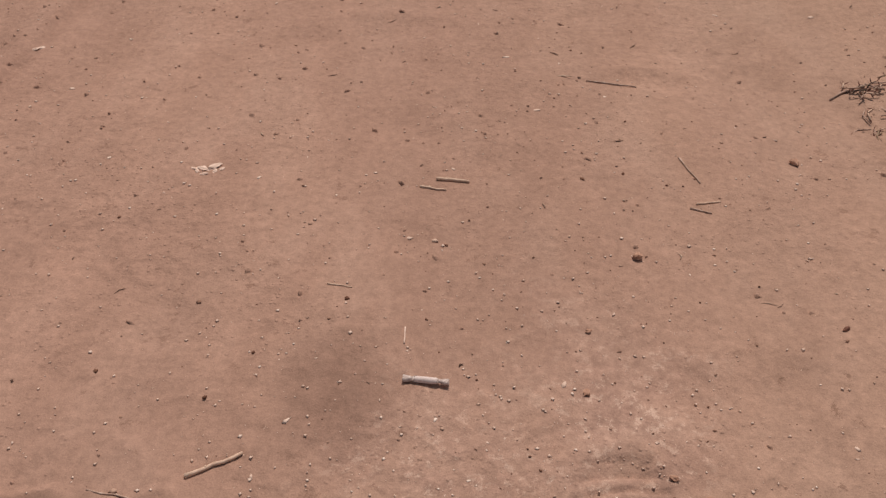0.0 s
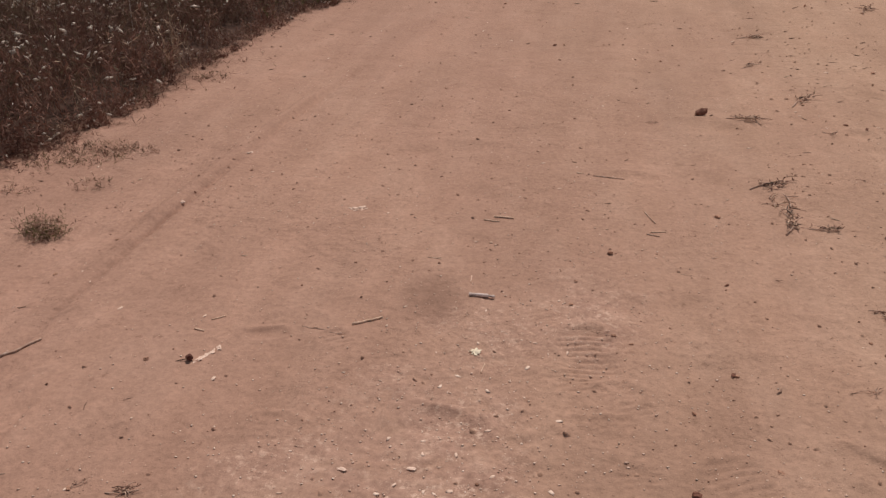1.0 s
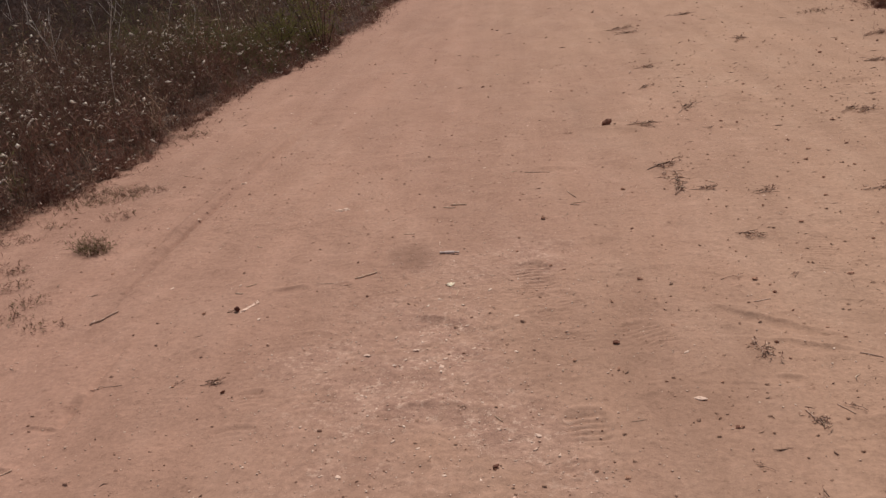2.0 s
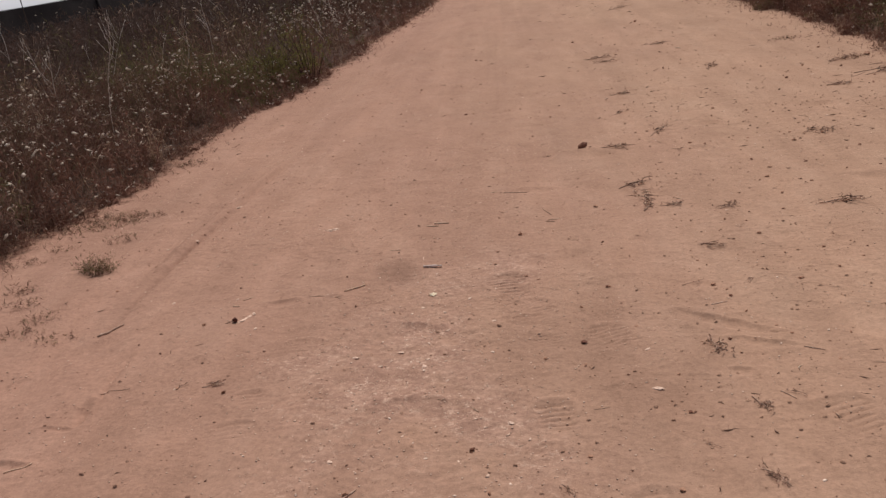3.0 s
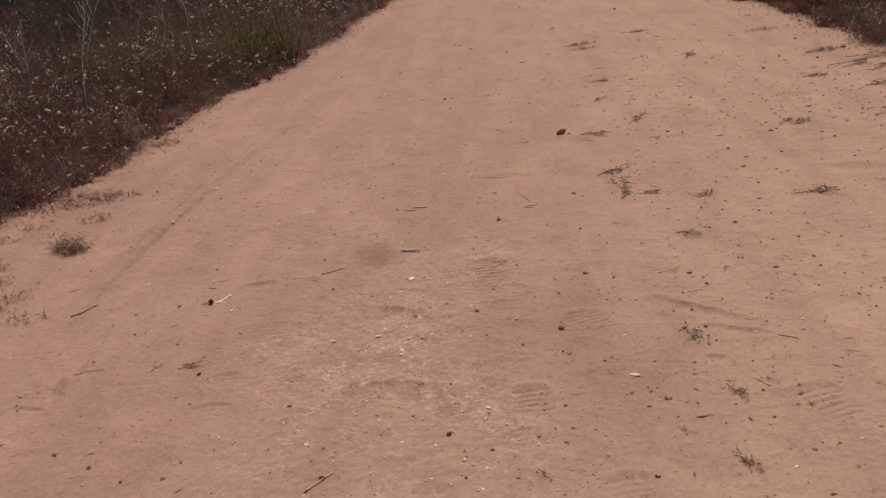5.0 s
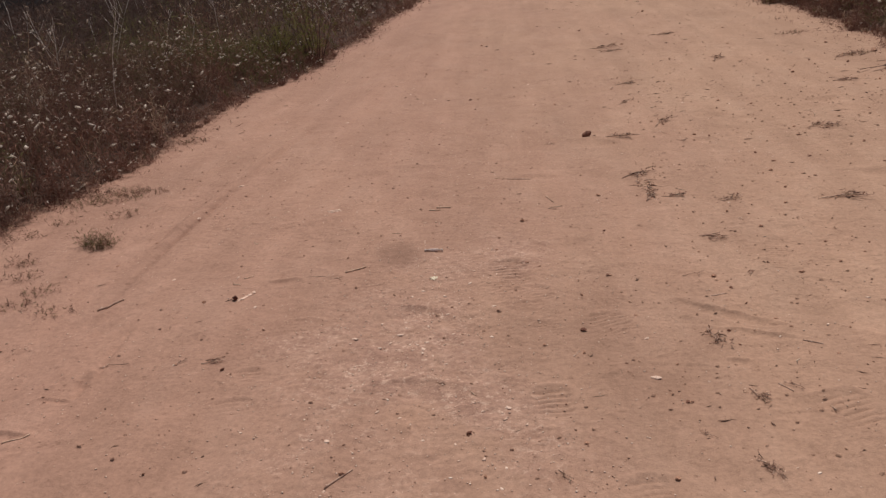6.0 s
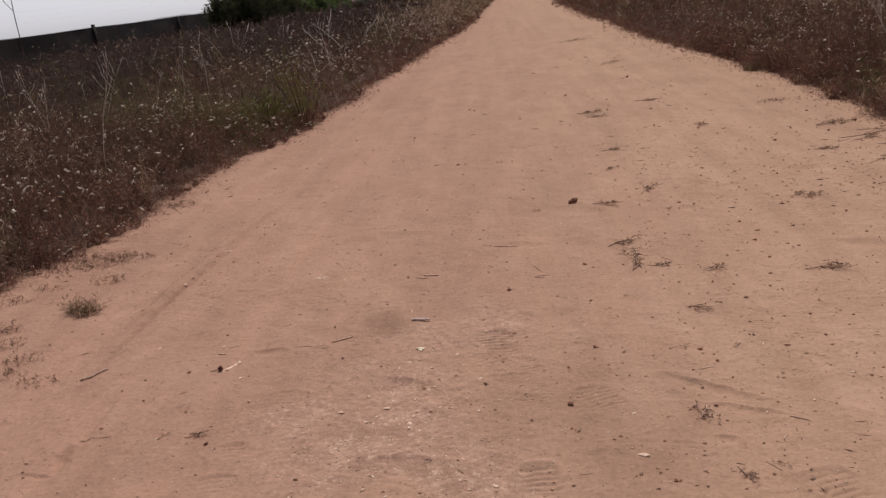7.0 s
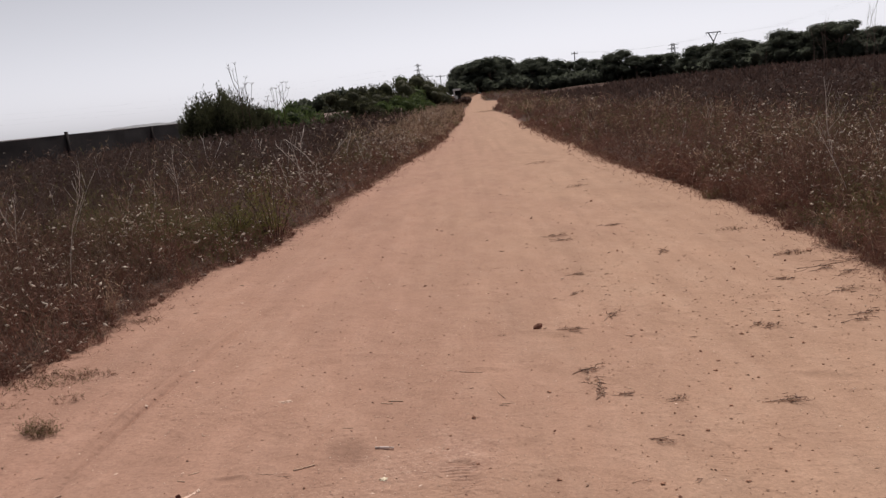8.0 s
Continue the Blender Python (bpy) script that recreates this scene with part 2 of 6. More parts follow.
M_PALE = plain("pale_chip", [(0.3, (0.60, 0.41, 0.325)), (0.7, (0.86, 0.66, 0.55))], 80.0)
M_LEAF = plain("cream_leaf", [(0.3, (0.74, 0.63, 0.48)), (0.7, (0.92, 0.84, 0.68))], 80.0)
M_CONE = plain("red_brown_cone", [(0.3, (0.05, 0.018, 0.014)), (0.7, (0.16, 0.06, 0.045))], 120.0)
M_PAPER = plain("grey_kraft_paper", [(0.3, (0.52, 0.40, 0.37)), (0.5, (0.70, 0.57, 0.53)), (0.7, (0.84, 0.74, 0.70))], 140.0, bump=0.5, dist=0.001)
M_TWIST = plain("scorched_paper", [(0.3, (0.22, 0.15, 0.13)), (0.5, (0.50, 0.39, 0.35)), (0.7, (0.80, 0.71, 0.66))], 260.0, bump=0.6, dist=0.001)
M_NET = plain("dark_shade_cloth", [(0.3, (0.012, 0.008, 0.009)), (0.7, (0.028, 0.020, 0.021))], 1.4, 0.8, 0.3, 0.02)
M_STEEL = plain("galvanised_steel", [(0.3, (0.16, 0.16, 0.17)), (0.7, (0.30, 0.30, 0.31))], 2.0, 0.6)
M_WHITE = plain("white_painted_sheet", [(0.3, (0.66, 0.65, 0.63)), (0.7, (0.78, 0.77, 0.75))], 2.0, 0.6)
M_DARKIN = plain("dark_opening", [(0.3, (0.03, 0.028, 0.028)), (0.7, (0.06, 0.055, 0.05))], 2.0)
M_ROOF = plain("faded_pink_sheet", [(0.3, (0.16, 0.11, 0.10)), (0.7, (0.25, 0.18, 0.165))], 1.0)
# haze in front of the far hills is put into their grey colour
M_HILL = plain("far_hill", [(0.3, (0.20, 0.21, 0.23)), (0.7, (0.28, 0.29, 0.31))], 0.02, local=False)


# ---------------------------------------------------------------- mesh helpers
rng = np.random.default_rng(7)
TABLE = np.random.default_rng(3).random((256, 256))


def vnoise(x, y, scale, shift=0):
    """Smooth value noise, -1 to 1."""
    u, v = np.asarray(x, float) * scale + 17.3 * shift + 500.0, np.asarray(y, float) * scale + 9.1 * shift + 500.0
    i, j = np.floor(u).astype(int), np.floor(v).astype(int)
    f, g = u - i, v - j
    f, g = f * f * (3 - 2 * f), g * g * (3 - 2 * g)
    i, j, i1, j1 = i % 256, j % 256, (i + 1) % 256, (j + 1) % 256
    low = TABLE[i, j] * (1 - f) + TABLE[i1, j] * f
    high = TABLE[i, j1] * (1 - f) + TABLE[i1, j1] * f
    return 2 * (low * (1 - g) + high * g) - 1


def rnoise(x, y, scale, shift=0):
    """The same noise on a turned grid, so that nothing lines up with the axes."""
    return vnoise(0.8 * x - 0.6 * y, 0.6 * x + 0.8 * y, scale, shift)


def mesh_from(name, verts, tris, mats, slots=None):
    """A mesh from arrays of corners and triangles, with a material slot for each triangle."""
    me = bpy.data.meshes.new(name)
    verts, tris = np.asarray(verts, np.float32), np.asarray(tris, np.int32)
    me.vertices.add(len(verts))
    me.vertices.foreach_set("co", verts.ravel())
    me.loops.add(3 * len(tris))
    me.loops.foreach_set("vertex_index", tris.ravel())
    me.polygons.add(len(tris))
    me.polygons.foreach_set("loop_start", np.arange(0, 3 * len(tris), 3, dtype=np.int32))
    if slots is not None:
        me.polygons.foreach_set("material_index", np.asarray(slots, np.int32))
    for m in mats:
        me.materials.append(m)
    me.update(calc_edges=True)
    return me


def part(name, bm, mat, parent=None, label="", smooth=True):
    """A bmesh as one mesh object, under a thing or a part."""
    me = bpy.data.meshes.new(name)
    bmesh.ops.recalc_face_normals(bm, faces=bm.faces)
    for f in bm.faces:
        f.smooth = smooth
    bm.to_mesh(me)
    bm.free()
    me.materials.append(mat)
    ob = new(name, me)
    ob.parent = parent
    return tagged(ob, label)


def thing(name, at, label, category, group="", turn=0.0):
    ob = new(name)
    ob.empty_display_size = 0.1
    ob.location, ob.rotation_euler = at, (0, 0, turn)
    return tagged(ob, label, category, group)


def tube(bm, pts, radii, sides=6):
    """A bent tapered rod through the points."""
    rings = []
    for k, p in enumerate(pts):
        a, b = Vector(pts[max(k - 1, 0)]), Vector(pts[min(k + 1, len(pts) - 1)])
        d = (b - a).normalized()
        s = d.cross(Vector((0.31, 0.17, 1.0) if abs(d.z) < 0.9 else (1, 0.2, 0))).normalized()
        q = d.cross(s)
        rings.append([bm.verts.new(Vector(p) + radii[k] * (math.cos(c) * s + math.sin(c) * q)) for c in [2 * math.pi * i / sides for i in range(sides)]])
    for r0, r1 in zip(rings, rings[1:]):
        for i in range(sides):
            bm.faces.new((r0[i], r0[(i + 1) % sides], r1[(i + 1) % sides], r1[i]))
    bm.faces.new(rings[0][::-1])
    bm.faces.new(rings[-1])
    return bm


def box(bm, lo, hi):
    v = [bm.verts.new((x, y, z)) for z in (lo[2], hi[2]) for y in (lo[1], hi[1]) for x in (lo[0], hi[0])]
    for f in ((0, 2, 3, 1), (4, 5, 7, 6), (0, 1, 5, 4), (2, 6, 7, 3), (0, 4, 6, 2), (1, 3, 7, 5)):
        bm.faces.new([v[i] for i in f])
    return bm


def lump(bm, size, seed, rough=0.35, divisions=2, squash=(1, 1, 0.7)):
    """An irregular stone-like body resting on z = 0."""
    made = bmesh.ops.create_icosphere(bm, subdivisions=divisions, radius=1.0)["verts"]
    off = Vector((seed * 3.7, seed * 1.9, seed * 5.3))
    for v in made:
        n = 1 + rough * noise.noise(v.co * 1.3 + off) + 0.4 * rough * noise.noise(v.co * 3.1 + off)
        v.co = Vector((v.co.x * squash[0], v.co.y * squash[1], v.co.z * squash[2])) * n * size
    low = min(v.co.z for v in made)
    for v in made:
        v.co.z -= low + size * 0.2
    return bm


# ---------------------------------------------------------------- the lie of the land
LEFT_Y = (-12, -1, 0.4, 1.2, 2.8, 3.9, 5.5, 8.3, 15.4, 24.6, 48, 60, 78, 100, 122, 135, 150, 165, 180, 330)
LEFT_X = (-2.3, -2.19, -2.13, -2.13, -2.03, -1.90, -1.64, -1.40, -1.08, -0.45, 0.44, 0.55, 0.66, 1.1, 1.8, 2.0, 2.48, 3.45, 4.7, 7.0)
RIGHT_Y = (-12, 0, 3.1, 4.8, 7.0, 10.9, 14.4, 22.6, 33, 54, 66, 72, 79, 108, 122, 126, 139, 165, 180, 330)
RIGHT_X = (3.7, 3.7, 3.74, 3.76, 3.74, 3.60, 3.42, 3.27, 3.2, 3.4, 3.15, 3.1, 3.75, 5.3, 5.5, 3.9, 3.8, 4.5, 5.6, 9.0)


def left_edge(y):
    return np.interp(y, LEFT_Y, LEFT_X) + 0.10 * vnoise(y, 0 * y, 0.9, 1) + 0.05 * vnoise(y, 0 * y, 3.1, 2)


def right_edge(y):
    return np.interp(y, RIGHT_Y, RIGHT_X) + 0.13 * vnoise(y, 0 * y, 0.8, 3) + 0.11 * vnoise(y, 0 * y, 2.7, 4)


# footprints: x, y, heading, length, width, depth, tread pitch
PRINTS = [(0.332, -0.262, 0.16, 0.25, 0.158, 0.013, 0.0275), (0.31, -0.42, 0.15, 0.10, 0.150, 0.007, 0.022), (0.43, -0.49, 0.5, 0.16, 0.14, 0.009, 0.024),
          (0.415, -0.60, 0.2, 0.09, 0.11, 0.006, 0.024), (0.458, -1.32, 0.05, 0.175, 0.128, 0.014, 0.0275), (0.43, -1.51, 0.05, 0.09, 0.10, 0.007, 0.024),
          (0.70, -0.775, 0.45, 0.18, 0.15, 0.008, 0.026), (0.47, -0.80, 0.1, 0.12, 0.10, 0.006, 0.024), (1.455, -0.155, -0.25, 0.36, 0.11, 0.008, 0.026),
          (1.32, -1.385, 0.35, 0.19, 0.15, 0.010, 0.029), (0.69, -1.79, 0.2, 0.16, 0.14, 0.009, 0.026), (-0.54, -1.12, 0.1, 0.10, 0.095, 0.009, 0.024),
          (-0.44, -0.745, 0.1, 0.11, 0.13, 0.007, 0.026), (-0.54, -1.32, 0.1, 0.10, 0.12, 0.007, 0.026), (-0.385, -0.325, 0.6, 0.11, 0.095, 0.008, 0.022)]
# shallow scrapes: x, y, heading, length, width, depth
SCRAPES = [(1.12, -0.725, 0.96, 0.30, 0.055, 0.009), (1.17, -0.885, 1.15, 0.24, 0.045, 0.006), (1.00, -0.655, 0.9, 0.12, 0.10, 0.005), (-0.605, -0.315, 1.75, 0.11, 0.045, 0.007),
           (-1.105, -1.155, 0.1, 0.15, 0.036, 0.014), (-1.15, -1.238, 1.5, 0.11, 0.030, 0.006), (-0.03, -0.66, 1.5, 0.17, 0.10, 0.011), (0.08, -1.25, 1.4, 0.26, 0.12, 0.009),
           (1.07, -1.077, 1.2, 0.07, 0.05, 0.007), (-1.09, -0.95, 0.08, 0.42, 0.035, 0.009), (-1.20, -0.70, 2.6, 0.20, 0.05, 0.006), (-1.22, -1.45, 1.4, 0.14, 0.035, 0.007), (0.86, 1.80, 1.4, 0.24, 0.16, 0.009), (1.55, 1.75, 1.0, 0.12, 0.10, 0.010),
           (2.3, 0.9, 1.2, 0.30, 0.13, 0.010), (1.7, 2.4, 0.7, 0.26, 0.14, 0.010), (2.6, 2.6, 1.5, 0.30, 0.16, 0.011), (-0.2, 1.35, 1.6, 0.30, 0.14, 0.007), (0.5, 1.1, 1.45, 0.22, 0.08, 0.009)]


def rut_x(y):
    """The wheel rut's line along the high side."""
    q = np.clip(y, -4, 2.8)
    return -1.272 + 0.03 * q + 0.020 * q * q + 0.125 * np.clip(y - 2.8, 0, 40) + 0.012 * vnoise(y, 0 * y, 2.3, 9)


def ground_z(x, y):
    """Height of the land at x, y (arrays)."""
    x, y = np.asarray(x, float), np.asarray(y, float)
    fade = 1 / (1 + np.exp(np.clip((y - 16) / 4.0, -50, 50)))
    z = -0.0846 * 3.4 * np.tanh(x / 3.4) * fade + 0.006 * np.clip(y, -6, 8) * fade
    near = np.exp(-np.maximum(np.hypot(x, y) - 6, 0) / 14)
    relief = 0.009 * rnoise(x, y, 1.1, 5) + 0.0036 * rnoise(x, y, 4.1, 6) + 0.0022 * rnoise(x, y, 11, 7) + 0.0012 * rnoise(x, y, 37, 8)
    relief = relief - 0.013 * np.clip(rnoise(x, y, 6.3, 33) - 0.30, 0, 1) + 0.006 * np.clip(rnoise(x, y, 23, 18) - 0.52, 0, 1) * (1 + rnoise(x, y, 70, 19))
    z = z + np.exp(-np.maximum(np.hypot(x, y) - 3, 0) / 2.5) * relief
    # crumbly trodden middle
    z = z + np.exp(-((x - 0.05) / 0.45) ** 4 - ((y + 1.1) / 1.1) ** 4) * (1 - 0.8 * np.exp(-((x - 0.46) / 0.09) ** 2 - ((y + 1.31) / 0.13) ** 2)) * (0.0042 * rnoise(x, y, 27, 20) * np.clip(0.5 + rnoise(x, y, 5, 26), 0, 1) + 0.0022 * rnoise(x, y, 52, 27))
    # wheel rut with a raised lip along the high side, broken here and there
    rx = rut_x(y)
    amount = np.clip(0.75 + 0.4 * vnoise(y, 0 * y, 1.7, 10), 0.25, 1.0) * near / (1 + np.exp(np.clip((-0.52 - y) * 14, -40, 40))) * np.exp(-np.maximum(y - 2.6, 0) / 3.0)
    z = z - amount * ((0.012 + 0.007 * np.exp(-((y - 0.05) / 0.6) ** 4)) * np.exp(-((x - rx) / (0.013 + 0.006 * np.clip(y - 0.5, 0, 2))) ** 2) - 0.015 * np.exp(-((x - rx + 0.052) / 0.028) ** 2) - 0.006 * np.exp(-((x - rx - 0.11) / 0.06) ** 2))
    z = z - 0.009 * np.exp(-((x + 1.505 + 0.02 * rnoise(x, y, 3, 34)) / 0.03) ** 2 - ((y - 0.12) / 0.45) ** 4)
    rx2 = 2.15 - 0.02 * y + 0.04 * vnoise(y, 0 * y, 0.9, 11)
    z = z - near * 0.008 * np.exp(-((x - rx2) / 0.16) ** 2)
    for px, py, a, ln, wd, dp, pitch in PRINTS:
        c, s = math.cos(a), math.sin(a)
        v, u = (x - px) * c + (y - py) * s, -(x - px) * s + (y - py) * c
        waist = 1 - 0.25 * np.exp(-((u + 0.1 * ln) / (0.16 * ln)) ** 2)
        r = np.abs(2 * u / ln) ** 2.6 + np.abs(2 * v / (wd * waist)) ** 2.6
        inside = 1 / (1 + np.exp(np.clip((r - 1 + 0.3 * rnoise(x, y, 25, 38)) * 6, -40, 40)))
        broken = np.clip(0.85 + 0.8 * rnoise(x, y, 13, 12), 0.15, 1)
        bow = u + 0.35 * v * v / wd + 0.003 * rnoise(x, y, 18, 35)
        groove = np.exp(-((np.mod(bow / pitch, 1.0) - 0.5) / 0.15) ** 2)
        toe = np.exp(-((u - 0.42 * ln) / (0.07 * ln)) ** 2)
        z = z - inside * (0.18 * dp + 0.55 * dp * broken * groove + (0.4 if wd > 0.155 else 0.08) * dp * toe)
        z = z + 0.5 * dp * np.exp(-((r - 1.7) / 0.7) ** 2) * np.clip(0.6 + u / ln, 0, 1)
    for px, py, a, ln, wd, dp in SCRAPES:
        c, s = math.cos(a), math.sin(a)
        v, u = (x - px) * c + (y - py) * s, -(x - px) * s + (y - py) * c
        v = v + 0.012 * rnoise(x, y, 9, 36)
        r = (2 * u / ln) ** 2 + (2 * v / wd) ** 2 * (1 + 0.5 * rnoise(x, y, 22, 37))
        z = z - dp * np.exp(-r ** 2) + 0.6 * dp * np.exp(-((r - 2.2) / 0.9) ** 2) * np.clip(0.5 + v / wd, 0, 1)
    # banks below the weeds
    dl, dr = np.clip(left_edge(y) - x, 0, 1.2), np.clip(x - right_edge(y), 0, 1.2)
    # far off the track climbs a little, and the field on the low side towards its trees
    g, k = np.clip((y - 95) / 95, 0, 1), np.clip((18 - x) / 10, 0, 1)
    z = z + 1.5 * g * g * (3 - 2 * g) * k * k * (3 - 2 * k)
    u, v = np.clip((y - 35) / 110, 0, 1), np.clip((x - 6) / 22, 0, 1)
    return z + 0.05 * (dl + dr) * near + 1.1 * u * u * (3 - 2 * u) * v * v * (3 - 2 * v)


def gz(x, y):
    return float(ground_z(np.array([x]), np.array([y]))[0])


def lines(parts_):
    return np.unique(np.round(np.concatenate(parts_), 4))


def build_ground():
    grow = lambda a, n, r, first: a + first * (r ** np.arange(1, n) - 1) / (r - 1)
    step = 4
    near_x = np.arange(-1.6, 1.76, 0.0125)
    near_x = lines([near_x[:len(near_x) // step * step], np.arange(-1.345, -1.20, 0.005)])
    fx = [near_x, grow(near_x[-1], 10, 1.14, 0.012), grow(near_x[-1] + 0.25, 14, 1.0001, 0.05), -grow(1.6, 10, 1.14, 0.012), -grow(1.85, 50, 1.0001, 0.05)]
    fx += [grow(2.7, 42, 1.0001, 0.05), grow(4.8, 62, 1.13, 0.08), -grow(4.4, 62, 1.13, 0.08)]
    xs = lines(fx)
    keep = np.ones(len(xs), bool)
    inner = np.nonzero((xs >= near_x[0] - 1e-4) & (xs <= near_x[-1] + 1e-4))[0]
    keep[inner] = (np.arange(len(inner)) % step == 0) | (np.arange(len(inner)) == len(inner) - 1)
    coarse = np.nonzero(keep)[0]
    ys_near = lines([np.arange(-1.95, 0.45, 0.0058), np.arange(0.45, 2.5, 0.021)])
    ys_far, ys_back = lines([np.arange(2.52, 5.0, 0.035), grow(5.0, 78, 1.095, 0.05), np.arange(38, 190, 2.0)]), lines([-grow(1.95, 36, 1.25, 0.05)])
    gx, gy, rows, count = [], [], [], 0
    for y, cols in [(v, coarse) for v in ys_back] + [(v, None) for v in ys_near] + [(v, coarse) for v in ys_far]:
        col = np.arange(len(xs)) if cols is None else cols
        gx.append(xs[col]), gy.append(np.full(len(col), y)), rows.append((count, cols is None))
        count += len(col)
    gx, gy = np.concatenate(gx), np.concatenate(gy)
    tris = []
    for (a, dense_a), (b, dense_b) in zip(rows, rows[1:]):
        if dense_a == dense_b:
            k = np.arange((len(xs) if dense_a else len(coarse)) - 1)[:, None]
            tris += [k + [a, a + 1, b + 1], k * [1, 1, 1] + [a, b + 1, b]]
            continue
        fine, wide_ = (a, b) if dense_a else (b, a)
        seam = []
        for i in range(len(coarse) - 1):
            for j in range(coarse[i], coarse[i + 1]):
                seam.append((fine + j, fine + j + 1, wide_ + i))
            seam.append((fine + coarse[i + 1], wide_ + i + 1, wide_ + i))
        seam = np.array(seam)
        tris.append(seam if dense_a else seam[:, ::-1])
    tris = np.concatenate(tris)
    zz = ground_z(gx, gy)
    verts = np.stack([gx, gy, zz], 1)
    me = mesh_from("ground", verts, tris, [M_GROUND])
    me.polygons.foreach_set("use_smooth", np.ones(len(tris), bool))
    x, y = gx.ravel(), gy.ravel()
    out = np.maximum(left_edge(y) - x, x - right_edge(y))
    verge = np.clip(0.5 + out / (0.62 + 0.004 * np.abs(y)), 0, 1)
    wob = 0.25 * vnoise(x, y, 1.6, 14) + 0.12 * vnoise(x, y, 5, 15)
    half = 0.25 + 0.13 * np.clip((0.0 - y) / 1.0, 0, 1)
    trod = np.exp(-((x - 0.03 + wob) / half) ** 4) * np.exp(-((y + 1.25 + wob) / 1.25) ** 6) * np.clip(0.8 + 0.9 * rnoise(x, y, 2.3, 16) + 0.5 * rnoise(x, y, 7, 17), 0, 1)
    # soft darker patch beside the firecracker
    scuff_shade = np.exp(-(((x + 0.15) / 0.10) ** 2 + ((y + 0.02) / 0.15) ** 2) ** 1.5)
    # darker scuffed earth beside the trodden middle
    scuff_shade = np.maximum(scuff_shade, 0.55 * np.exp(-((x - 0.62 + wob) / 0.38) ** 2 - ((y + 0.95) / 0.75) ** 2) * np.clip(0.7 + 0.8 * vnoise(x, y, 3, 29), 0, 1.2))
    # the wheel rut's shade, put into the sand's colour along its groove
    rut_shade = np.exp(-((x - rut_x(y)) / (0.016 + 0.016 * np.clip(y, 0, 6))) ** 2) * np.clip(0.6 + 0.6 * rnoise(x, y, 1.9, 13), 0, 1) * np.exp(-np.maximum(y - 2.5, 0) / 4) / (1 + np.exp(np.clip((-0.52 - y) * 14, -40, 40)))
    scuff_shade = np.maximum(scuff_shade, 0.4 * rut_shade)
    pale = np.clip(2 - 2 * np.abs(y - 130 + 0.12 * x) / 14, 0, 1) * np.clip((x - 9) / 4, 0, 1) * 0.35
    for nm, val in (("verge", verge), ("trodden", trod), ("pale", pale), ("scuff_shade", scuff_shade)):
        me.attributes.new(nm, "FLOAT", "POINT").data.foreach_set("value", val.astype(np.float32))
    return tagged(new("ground", me), "sandy reddish dirt track between weedy verges and dark fields", "ground", kind="structure")


build_ground()


